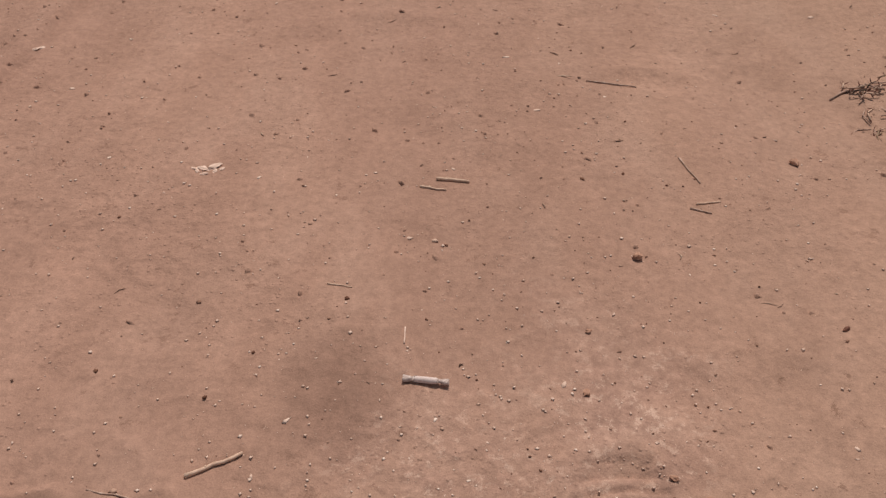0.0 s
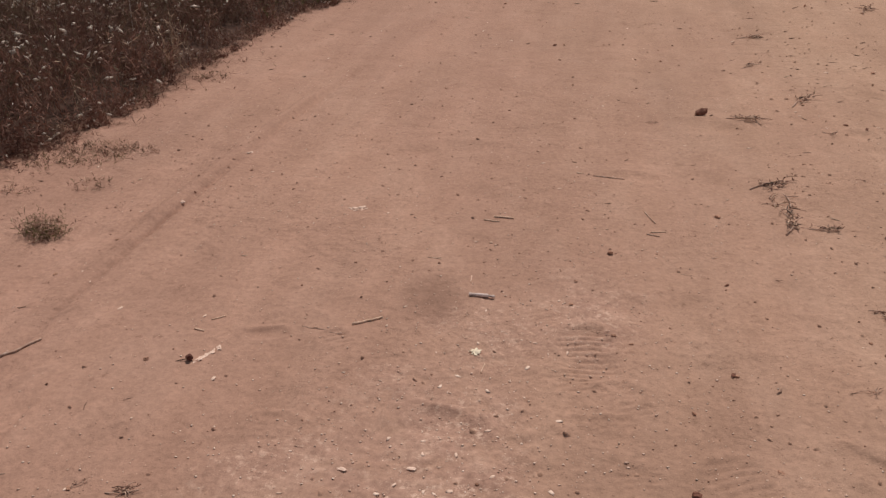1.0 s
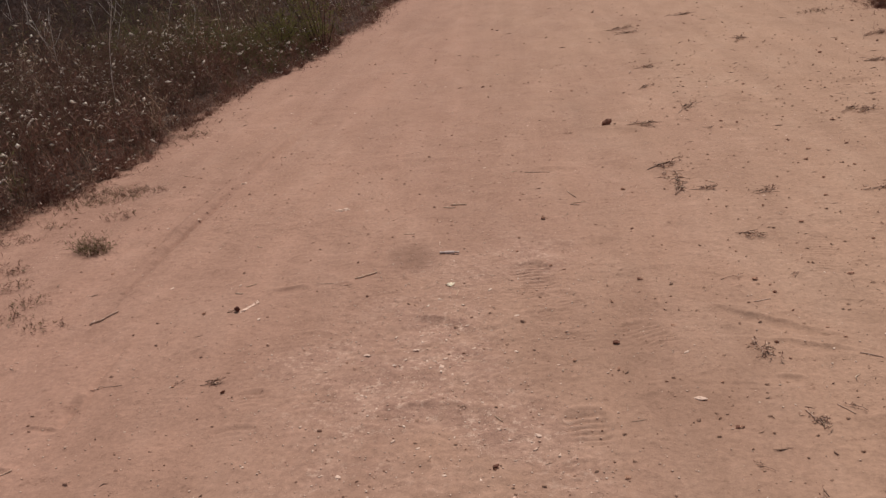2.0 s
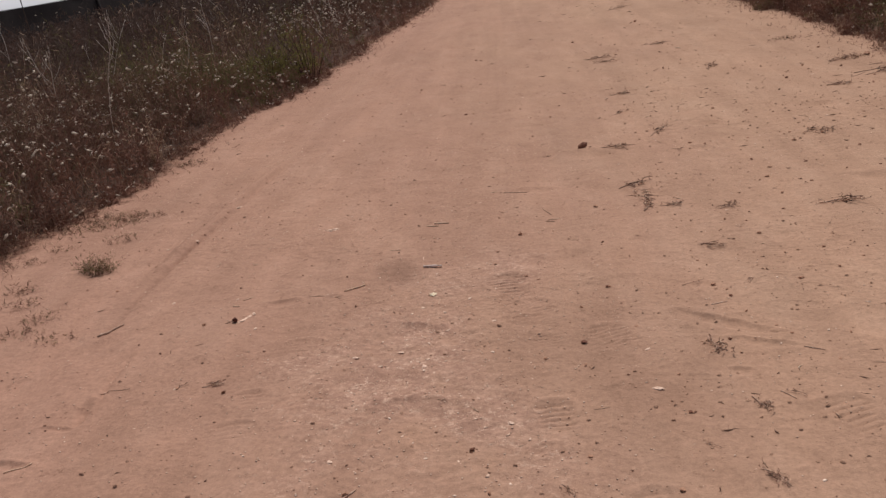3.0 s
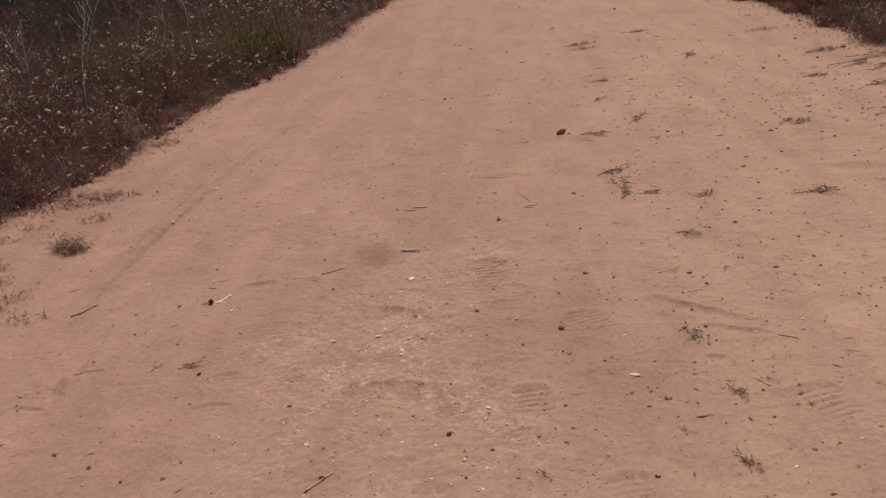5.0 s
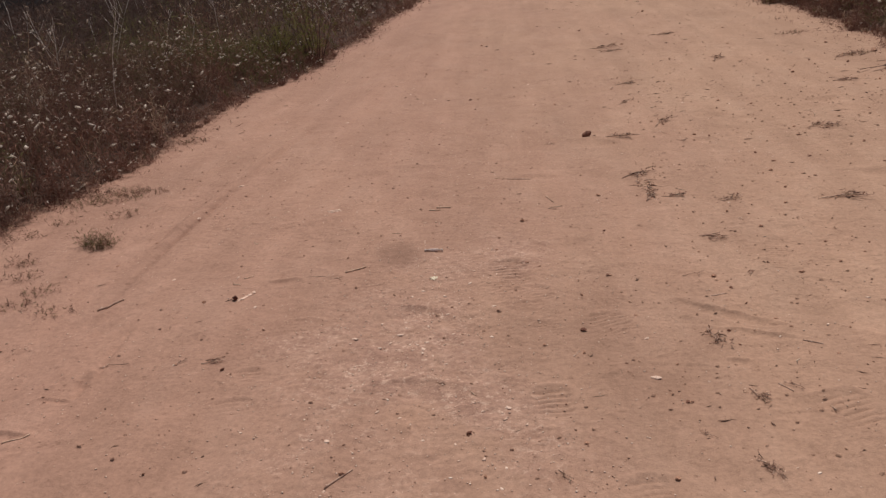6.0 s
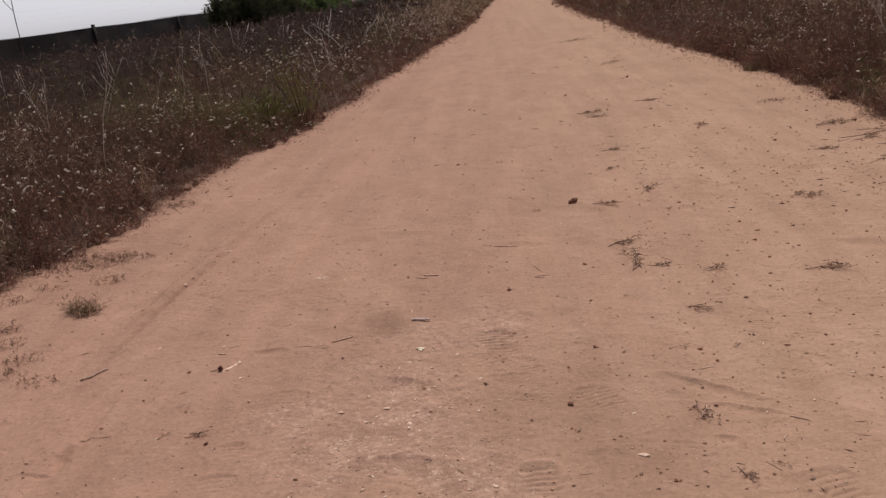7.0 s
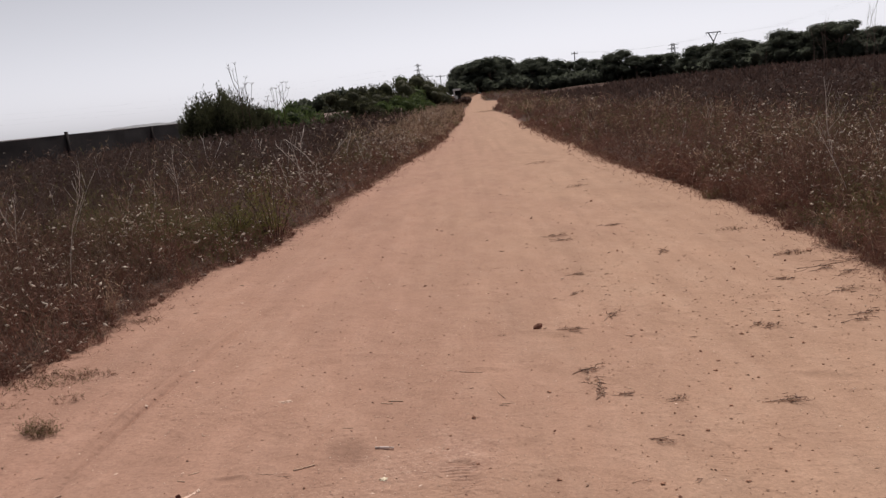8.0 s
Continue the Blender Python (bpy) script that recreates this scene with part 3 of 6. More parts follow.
# ---------------------------------------------------------------- weeds
def weeds(x, y, height, leaves, leaf_len, leaf_wid, slot, seed_share, stem_wid=0.003, z=None, lean=0.35):
    """Stems with leaves and seed heads: corners, triangles and slots. slot: each plant's material; the last slot is the seed head's."""
    n = len(x)
    z = ground_z(x, y) - 0.01 if z is None else z
    base = np.stack([x, y, z], 1)
    ang, tilt = rng.random(n) * 2 * math.pi, rng.random(n) * lean
    way = np.stack([np.cos(ang) * tilt, np.sin(ang) * tilt, np.ones(n)], 1)
    bend = np.stack([np.cos(ang), np.sin(ang), -0.4 * np.ones(n)], 1) * (0.35 * rng.random(n) * tilt / lean)[:, None]
    on = lambda i, t: base[i] + height[i, None] * (way[i] * t[:, None] + bend[i] * (t ** 2)[:, None])
    every = np.arange(n)
    yaw = rng.random(n) * 2 * math.pi
    side = np.stack([np.cos(yaw), np.sin(yaw), 0 * yaw], 1) * np.broadcast_to(stem_wid, (n,))[:, None]
    m, tip = on(every, np.full(n, 0.55)), on(every, np.ones(n))
    V = [np.stack([base - side, base + side, m - 0.7 * side, m + 0.7 * side, tip], 1).reshape(-1, 3)]
    k = 5 * every[:, None]
    T = [np.concatenate([k + [0, 1, 3], k + [0, 3, 2], k + [2, 3, 4]])]
    S = [np.tile(slot, 3)]
    count = 5 * n
    i = np.repeat(every, leaves)
    q = len(i)
    t = 0.08 + 0.92 * rng.random(q) ** 0.8
    p = on(i, t)
    d = rng.normal(size=(q, 3)) + [0, 0, 0.55]
    d /= np.linalg.norm(d, axis=1)[:, None]
    w = np.cross(d, rng.normal(size=(q, 3)))
    w /= np.linalg.norm(w, axis=1)[:, None] + 1e-6
    ll = np.broadcast_to(leaf_len, (n,))[i] * (0.5 + rng.random(q))
    lw = np.broadcast_to(leaf_wid, (n,))[i] * (0.5 + rng.random(q))
    V.append(np.stack([p, p + d * (0.45 * ll)[:, None] + w * lw[:, None], p + d * ll[:, None], p + d * (0.5 * ll)[:, None] - w * lw[:, None]], 1).reshape(-1, 3))
    k = count + 4 * np.arange(q)[:, None]
    T.append(np.concatenate([k + [0, 1, 2], k + [0, 2, 3]]))
    S.append(np.tile(slot[i], 2))
    count += 4 * q
    i = np.repeat(every[rng.random(n) < seed_share], 2)
    q = len(i)
    if q:
        tip = on(every, np.ones(n))
        tip = tip[i] + rng.normal(size=(q, 3)) * (height[i] * 0.2)[:, None] * [1, 1, 0.6]
        size = (np.sqrt(0.05 * np.broadcast_to(leaf_len, (n,))[i]) * 0.155 * (0.5 + 1.4 * rng.random(q) ** 2))[:, None, None]
        octa = np.array([(2.1, 0, 0), (-2.1, 0, 0), (0, 0.75, 0), (0, -0.75, 0), (0, 0, 0.75), (0, 0, -0.75)], float)
        droop, yaw = rng.normal(size=q) * 0.45, rng.random(q) * 2 * math.pi
        ax = np.stack([np.cos(yaw) * np.cos(droop), np.sin(yaw) * np.cos(droop), np.sin(droop)], 1)
        ay = np.stack([-np.sin(yaw), np.cos(yaw), 0 * yaw], 1)
        turned = octa[None, :, :1] * ax[:, None] + octa[None, :, 1:2] * ay[:, None] + octa[None, :, 2:] * np.cross(ax, ay)[:, None]
        V.append((tip[:, None, :] + size * (turned + 0.25 * rng.normal(size=(q, 6, 3)))).reshape(-1, 3))
        k = count + 6 * np.arange(q)[:, None]
        T.append(np.concatenate([k + f for f in ([0, 2, 4], [2, 1, 4], [1, 3, 4], [3, 0, 4], [2, 0, 5], [1, 2, 5], [3, 1, 5], [0, 3, 5])]))
        S.append(np.full(8 * q, 3))
    return np.concatenate(V), np.concatenate(T), np.concatenate(S)


WEED_MATS = [M_WEED, M_REDWEED, M_GREENWEED, M_SEED, M_STRAW, M_SCRUB]


def verge_band(side, n, y0, y1, deep, power, leaves, grow, top):
    """Plants along one side: y spread by a power law, d metres in from the edge."""
    plants = n // 7
    u = rng.random(plants)
    y = y0 + (y1 - y0) * u ** power
    d = deep * rng.random(plants) ** 1.2 - 0.03
    x = left_edge(y) - d if side < 0 else right_edge(y) + d
    patch = np.clip(0.5 + 0.5 * rnoise(x, y, 0.8, 21) + 0.3 * rnoise(x, y, 2.6, 43), 0, 1)
    h = (0.05 + (0.06 if side < 0 else 0.15) * np.clip(d / 0.15, 0, 1) + top * (1 - np.exp(-np.maximum(d, 0) / 0.8))) * (0.12 + 0.95 * patch + 0.65 * rng.random(plants) ** 2)
    green = rnoise(x, y, 0.7, 22) + 0.35 * rng.normal(size=plants) > (0.36 if side < 0 else 0.44)
    red = rng.random(plants) < np.exp(-np.maximum(d, 0) / (0.45 if side < 0 else 0.8)) * 0.8 + (0.13 if side < 0 else 0.22)
    slot = np.where(red, 1, np.where(green, 2, 0))
    straw = rng.random(plants) < (0.03 + 0.42 * np.clip((y - 16) / 12, 0, 1) if side < 0 else 0.045) + 0.06 * (vnoise(x, y, 0.8, 24) > 0.3)
    slot, h = np.where(straw, 4, slot), np.where(straw, h * 1.3, h)
    deep_in = (0.85 * np.clip((d - 2.1 + 1.2 * np.clip((y - 6) / 6, 0, 1) - 2.0 * np.clip((y - 24) / 8, 0, 1)) / 1.6, 0, 1) if side < 0 else 0.75 * np.clip((d - 4.0) / 2.0, 0, 1)) * np.clip((y - 2) / 3, 0, 1)
    slot = np.where(rng.random(plants) < deep_in, 5, slot)
    bloom = 0.8 * np.exp(-((x + 2.4) / 0.75) ** 2 - ((y - 10.5) / 2.3) ** 2) + 0.7 * np.exp(-((x + 1.6) / 0.8) ** 2 - ((y - 22) / 5) ** 2) + 0.30 * np.exp(-((x - 6.2) / 1.5) ** 2 - ((y - 10) / 3.5) ** 2) * np.clip(0.5 + 1.5 * rnoise(x, y, 1.4, 28), 0, 1.5) + 0.10 * np.exp(-((x + 3.4) / 1.2) ** 2 - ((y - 2.5) / 1.6) ** 2)
    seedy = (0.016 + 0.08 * np.clip(3.0 * rnoise(x, y, 0.6, 23) - 0.6, 0, 1)) * (1 - deep_in) + bloom
    far = np.clip(np.hypot(x, y + 3.7) / 8, 1, 7) ** 0.9 * grow
    x, y, h, slot, seedy, far = (np.repeat(v, 7) for v in (x, y, h, slot, seedy, far))
    q = len(x)
    h = np.minimum(h, 1.05)
    spread = (0.01 + 0.16 * h) * np.sqrt(far)
    x, y = x + spread * rng.normal(size=q), y + spread * rng.normal(size=q)
    return weeds(x, y, h * (0.6 + 0.5 * rng.random(q)), leaves, 0.052 * far * np.clip(h / 0.25, 0.4, 1), 0.0031 * far, slot, seedy, 0.0018 * far, None, 0.6)


def fringe(side, n, y0, y1, long=1.0):
    """Single short stems that thin out from the weeds onto the sand."""
    y = y0 + (y1 - y0) * rng.random(n) ** 1.6
    d = 0.16 - (0.085 if side < 0 else 0.12) * rng.exponential(size=n)
    d = np.maximum(d, -0.5)
    x = left_edge(y) - d if side < 0 else right_edge(y) + d
    far = np.clip(np.hypot(x, y + 3.7) / 9, 1, 4)
    slot = np.where(rng.random(n) < 0.6, 1, np.where(rng.random(n) < 0.4, 4, 0))
    return weeds(x, y, long * (0.015 + 0.045 * rng.random(n) ** 2) * np.clip(1 + 2 * d, 0.35, 1) * np.sqrt(far), 5, 0.030 * far, 0.0014 * far, slot, 0.0, 0.0009 * far, None, 2.2)


def joined(bands):
    V, T, S, c = [], [], [], 0
    for v, t, s in bands:
        V.append(v), T.append(t + c), S.append(s)
        c += len(v)
    return np.concatenate(V), np.concatenate(T), np.concatenate(S)


def verge_weeds(side, label):
    if side < 0:
        bands = [verge_band(-1, 14000, -1.5, 6.5, 3.4, 1.0, 7, 1.0, 0.42), verge_band(-1, 9000, 3.0, 22, 7.0, 1.4, 7, 1.0, 0.55), verge_band(-1, 5000, 14, 110, 9, 1.5, 7, 0.8, 0.5),
                 verge_band(-1, 6000, 1.0, 30, 14, 1.0, 7, 1.0, 0.75), verge_band(-1, 2100, -9, -1.2, 4.0, 1.0, 7, 1.0, 0.45), verge_band(-1, 1800, 100, 172, 14, 1.0, 7, 0.8, 0.5), fringe(-1, 9000, -1.5, 30), verge_band(-1, 2600, 20, 75, 3.0, 1.2, 7, 0.8, 0.5)]
    else:
        bands = [verge_band(1, 10000, 1.5, 12, 4.5, 1.0, 7, 1.0, 0.6), verge_band(1, 8000, 6, 32, 7.5, 1.4, 7, 1.0, 0.62), verge_band(1, 5000, 18, 120, 6, 1.5, 7, 0.8, 0.45), verge_band(1, 2400, -9, 1.8, 4.0, 1.0, 7, 1.0, 0.5), verge_band(1, 1800, 100, 172, 9, 1.0, 7, 0.8, 0.4), fringe(1, 8000, 1.0, 35), fringe(1, 900, 1.0, 22, 3.5), verge_band(1, 5000, 1.5, 11, 1.6, 1.0, 7, 0.9, 0.55)]
    ob = new("dry_weeds", mesh_from("dry_weeds", *joined(bands)[:2], WEED_MATS, joined(bands)[2]))
    return tagged(ob, label, "weeds", kind="stuff")


verge_weeds(-1, "dense dry brown weeds with pale seed heads beside the track")
verge_weeds(1, "dense reddish brown dry weeds with pale flowers beside the track")


def field_scrub(x0, x1, y0, y1, n, label, tall=1.0):
    x, y = x0 + (x1 - x0) * rng.random(n), y0 + (y1 - y0) * rng.random(n) ** 1.5
    far = np.clip(np.hypot(x, y) / 7, 1, 14)
    h = tall * (0.30 + 0.45 * rng.random(n)) * (1 + 0.5 * vnoise(x, y, 0.12, 25)) * np.clip(1.25 - y / 75, 0.25, 1)
    slot = np.zeros(n, int)
    v, t, s = weeds(x, y, h, 8, 0.045 * far, 0.0062 * far, slot, 0.0, 0.0015 * far)
    return tagged(new("field_scrub", mesh_from("field_scrub", v, t, [M_SCRUB], s)), label, "scrub", kind="stuff")


field_scrub(9, 80, 12, 118, 10500, "low dark dried scrub covering a field", 1.0)
field_scrub(7.5, 30, 9, 42, 4500, "tall dark dead brush at the edge of a field", 1.5)
field_scrub(-16.6, -8, 2, 60, 5000, "low dark dried scrub in front of a dark fence")
field_scrub(-9.5, -3.4, 17, 46, 5000, "tall dark dead brush below the bushes", 1.35)


# ---------------------------------------------------------------- bushes and trees
def leaf_cloud(balls, n, size, flat=0.5, seed=1, slim=0.32, up=0.25):
    """n leaves or needle clumps spread over some balls (x, y, z, radius, squash), round solid hearts: corners and triangles."""
    r = np.random.default_rng(seed)
    balls = np.array(balls, float)
    pick = r.choice(len(balls), n, p=balls[:, 3] ** 2 / (balls[:, 3] ** 2).sum())
    d = r.normal(size=(n, 3))
    d /= np.linalg.norm(d, axis=1)[:, None]
    rad = balls[pick, 3] * (0.78 + 0.30 * r.random(n) ** 0.9)
    p = balls[pick, :3] + d * rad[:, None] * np.stack([np.ones(n), np.ones(n), balls[pick, 4]], 1)
    a = d + flat * r.normal(size=(n, 3)) + [0, 0, up]
    a /= np.linalg.norm(a, axis=1)[:, None]
    w = np.cross(a, r.normal(size=(n, 3)))
    w /= np.linalg.norm(w, axis=1)[:, None]
    s = size * (0.4 + 1.1 * r.random(n) ** 1.5)[:, None]
    V = [np.stack([p - a * s * 0.5, p + w * s * slim, p + a * s * 0.6, p - w * s * slim], 1).reshape(-1, 3)]
    k = 4 * np.arange(n)[:, None]
    T, c = [k + [0, 1, 2], k + [0, 2, 3]], 4 * n
    heart = bmesh.new()
    bmesh.ops.create_icosphere(heart, subdivisions=1, radius=1.0)
    unit, faces = np.array([v.co for v in heart.verts]), np.array([[v.index for v in f.verts] for f in heart.faces])
    heart.free()
    for x, y, z, q, sq in balls:
        bumps = (0.80 + 0.09 * r.normal(size=(len(unit), 1)))
        V.append(np.array([x, y, z]) + unit * bumps * q * np.array([1, 1, sq]))
        T.append(faces + c)
        c += len(unit)
    return np.concatenate(V), np.concatenate(T)


def cloud_part(name, balls, n, size, mat, parent, seed, slim=0.32, up=0.25):
    V, T = leaf_cloud(balls, n, size, 0.6, seed, slim, up)
    ob = new(name, mesh_from(name, V, T, [mat]))
    ob.parent = parent
    return ob


def pine(seed, height, wide, n=4600, open_crown=False):
    """A stone pine: bare trunk, spreading limbs and a lobed dark crown."""
    r = random.Random(seed)
    t = thing("pine_tree", (0, 0, 0), "dark green rounded pine tree at the edge of the field", "tree", "pines along the far field")
    bm = bmesh.new()
    lean = r.uniform(-0.3, 0.3)
    fork = height * r.uniform(0.28, 0.42)
    tube(bm, [(0, 0, -0.3), (lean * 0.4, 0, fork * 0.5), (lean, 0.1, fork), (lean * 1.3, 0, height * 0.75)], [0.26, 0.21, 0.17, 0.06], 7)
    balls = []
    for k in range(13):
        a, q = r.uniform(0, 6.28), wide * math.sqrt(r.random())
        if open_crown:
            z, rad, q = height * r.uniform(0.48, 0.9) - 0.12 * q, wide * r.uniform(0.2, 0.38), 0.9 * q
        elif k == 0:
            q, rad = 0.08 * q, wide * 0.6
            z = height
        else:
            a, q, rad = 2.4 * k, wide * (0.32 + 0.045 * k), wide * r.uniform(0.34, 0.46)
            z = height * (0.84 - 0.045 * k + r.uniform(-0.04, 0.04))
        balls.append((lean + q * math.cos(a), q * math.sin(a), min(z, height - rad * 0.72), rad, 0.72))
        if k < 6:
            tube(bm, [(lean, 0.1, fork), (lean + 0.5 * q * math.cos(a), 0.5 * q * math.sin(a), 0.5 * (fork + z)), balls[-1][:3]], [0.1, 0.07, 0.03], 5)
    part("trunk", bm, M_BARK, t)
    cloud_part("crown", balls, n, 0.22 if not open_crown else 0.25, M_PINE, t, seed)
    return t


def bush(name, at, radius, high, n, leaf, mat, label, seed, lobes=9, group="", slim=0.32, up=0.25):
    r = random.Random(seed)
    t = thing(name, at, label, "bush", group)
    bm, balls = bmesh.new(), []
    for k in range(lobes):
        a, q = r.uniform(0, 6.28), radius * math.sqrt(r.random()) * 0.75
        rad = radius * r.uniform(0.3, 0.48)
        z = r.uniform(0.25, 1.0) * (high - rad) * (1 - 0.35 * (q / radius) ** 2) + 0.2 * rad
        z = max(z, rad * 0.6) if k % 2 or lobes < 9 else rad * 0.6 + 0.3 * z
        balls.append((q * math.cos(a), q * math.sin(a), z, rad, 0.9))
        tube(bm, [(0.1 * q * math.cos(a), 0.1 * q * math.sin(a), -0.1), (0.4 * q * math.cos(a), 0.4 * q * math.sin(a), 0.5 * z), balls[-1][:3]], [0.04, 0.03, 0.012], 5)
    part("branches", bm, M_BARK, t)
    cloud_part("foliage", balls, n, leaf, mat, t, seed, slim, up)
    return t


EYE_X, EYE_Y = 0.48, -3.72


def out(slope, y):
    """The x at depth y on a line of sight with that slope from where the walker stops."""
    return EYE_X + slope * (y - EYE_Y)


# belt of pines: slope of sight, depth, height, half width
PINES = [(-0.001, 185, 7.4, 2.4), (0.008, 180, 8.6, 3.6), (0.020, 178, 9.2, 3.8), (0.036, 176, 9.6, 4.0), (0.052, 180, 8.8, 3.6), (0.066, 186, 9.0, 3.4), (0.080, 188, 10.2, 3.8), (0.094, 190, 10.0, 3.8),
         (0.108, 192, 9.2, 3.6), (0.122, 194, 8.4, 3.2), (0.138, 192, 7.0, 2.6), (0.153, 190, 7.0, 3.2), (0.168, 186, 8.0, 3.4), (0.180, 184, 8.8, 3.6), (0.196, 182, 7.6, 3.4), (0.212, 180, 7.4, 3.2),
         (0.228, 178, 7.4, 3.2), (0.244, 174, 7.2, 3.4)]
EXTRA = [(0.003, 190, 7.6, 2.8), (0.012, 192, 9.0, 3.8), (0.028, 190, 9.4, 3.8), (0.044, 190, 9.2, 3.8)]
PINES2 = [(0.262, 168, 8.0, 3.4), (0.276, 165, 6.6, 3.0), (0.292, 150, 7.6, 3.2), (0.306, 148, 7.8, 3.4), (0.322, 150, 7.2, 3.0), (0.338, 146, 6.2, 2.8), (0.354, 138, 8.4, 3.6), (0.370, 140, 8.0, 3.2),
          (0.386, 136, 7.6, 3.0), (0.402, 132, 8.6, 3.6), (0.418, 130, 9.2, 3.8), (0.436, 134, 8.6, 3.4), (0.455, 130, 8.0, 3.4), (0.475, 128, 8.4, 3.6), (0.50, 126, 8.2, 3.6), (0.53, 124, 8.0, 3.6)]
SHAPES = [pine(11, 8.0, 3.4), pine(12, 8.0, 3.2), pine(13, 8.0, 3.6), pine(14, 8.0, 3.0)]
AIRY = [pine(15, 8.0, 3.4, 3400, True), pine(16, 8.0, 3.2, 3400, True)]
# the line of the tree tops: slope of sight, rise above the eye per metre of distance
TOPS_S = (-0.012, -0.006, 0.004, 0.015, 0.021, 0.032, 0.04, 0.051, 0.06, 0.067, 0.079, 0.094, 0.103, 0.122, 0.129, 0.137, 0.148, 0.172, 0.181, 0.192, 0.221, 0.239, 0.253, 0.267, 0.284, 0.31, 0.322, 0.337, 0.356, 0.368, 0.382, 0.39, 0.411, 0.42, 0.435, 0.467)
TOPS_E = (0.0263, 0.030, 0.0321, 0.0329, 0.0365, 0.036, 0.0395, 0.036, 0.0339, 0.0277, 0.032, 0.0323, 0.0296, 0.0247, 0.0216, 0.0268, 0.0222, 0.0307, 0.0316, 0.0239, 0.0222, 0.0271, 0.0208, 0.0316, 0.0262, 0.0321, 0.0273, 0.0234, 0.0372, 0.0372, 0.0316, 0.0362, 0.0377, 0.0422, 0.0293, 0.0285)
used = set()
for k, (s, y, hgt, wide) in enumerate(PINES + PINES2 + EXTRA):
    hgt = 1.5 + float(np.interp(s, TOPS_S, TOPS_E)) * (y - EYE_Y) - gz(out(s, y), y) + 0.15
    src = AIRY[k % 2] if (s > 0.345 and k % 3) or 0.22 < s < 0.25 else SHAPES[k % 4]
    ob = copy_thing(src, Matrix()) if src in used else src
    used.add(src)
    x = out(s, y)
    ob.location, ob.rotation_euler = (x, y, gz(x, y)), (0, 0, 1.7 * k)
    ob.scale = (wide / 3.3, wide / 3.3, hgt / 8.0)
# lower scrub wood that closes the belt below the crowns
for k in range(46):
    s = 0.004 + 0.55 * k / 45
    if 0.012 < s < 0.034:
        continue
    y = float(np.interp(s, (0.2, 0.26, 0.29, 0.35, 0.42, 0.55), (186, 172, 154, 143, 135, 126)))
    low = 1.08 if s > 0.33 else 0.75 if 0.06 < s < 0.28 else 0.95
    bush("undergrowth", (out(s, y), y, gz(out(s, y), y)), 3.8, low * (3.4 + 0.5 * (k % 3)), 900, 0.5, M_PINE, "dark undergrowth below the pines", 40 + k, 10, "undergrowth below the pines")
    if s > 0.28:
        bush("undergrowth", (out(s + 0.006, y - 5), y - 5, gz(out(s, y - 5), y - 5)), 3.0, 3.0 + 0.4 * (k % 2), 900, 0.4, M_PINE, "dark undergrowth below the pines", 640 + k, 10, "undergrowth below the pines")

for k in range(9):
    s = -0.002 + 0.0085 * k
    if 0.012 < s < 0.034:
        continue
    bush("undergrowth", (out(s, 172), 172, gz(out(s, 172), 172)), 2.4, 3.3, 900, 0.45, M_PINE, "dark undergrowth below the pines", 60 + k, 10, "undergrowth below the pines")

for k in range(4):
    s = 0.012 + 0.008 * k
    bush("undergrowth", (out(s, 200), 200, gz(out(s, 200), 200)), 3.2, 4.2, 1200, 0.45, M_PINE, "dark undergrowth below the pines", 70 + k, 10, "undergrowth below the pines")

# far trees on the other side of the track
for k in range(9):
    s = -0.186 + 0.0095 * k
    bush("tree", (out(s, 150), 150 + 3 * (k % 3), 0), 3.0, 3.4 + 0.28 * k, 1000, 0.45, M_PINE, "distant dark rounded tree", 80 + k, 7, "distant trees")
# hedge of green bushes along the track
HEDGE = [(-0.128, 78, 2.1, 3.5), (-0.117, 82, 2.3, 3.9), (-0.108, 84, 2.3, 3.9), (-0.098, 86, 2.4, 3.7), (-0.086, 84, 2.3, 3.8), (-0.076, 88, 2.5, 4.1), (-0.065, 92, 2.5, 4.3), (-0.054, 96, 2.6, 4.5), (-0.045, 100, 2.6, 4.7),
         (-0.036, 106, 2.6, 4.6), (-0.026, 112, 2.5, 4.3), (-0.100, 72, 1.6, 1.9), (-0.080, 74, 1.7, 2.0), (-0.062, 78, 1.7, 2.1), (-0.046, 86, 1.7, 2.2)]
for k, (s, y, rad, hgt) in enumerate(HEDGE):
    bush("hedge_bush", (out(s, y), y, 0), rad, hgt, 3800, 0.145, M_GRASSGREEN if k in (7, 12, 13, 14) else M_BUSH, "bright green leafy bush" if k in (7, 12, 13, 14) else "dark green bush in a hedge", 100 + k, 9, "hedge beside the track")
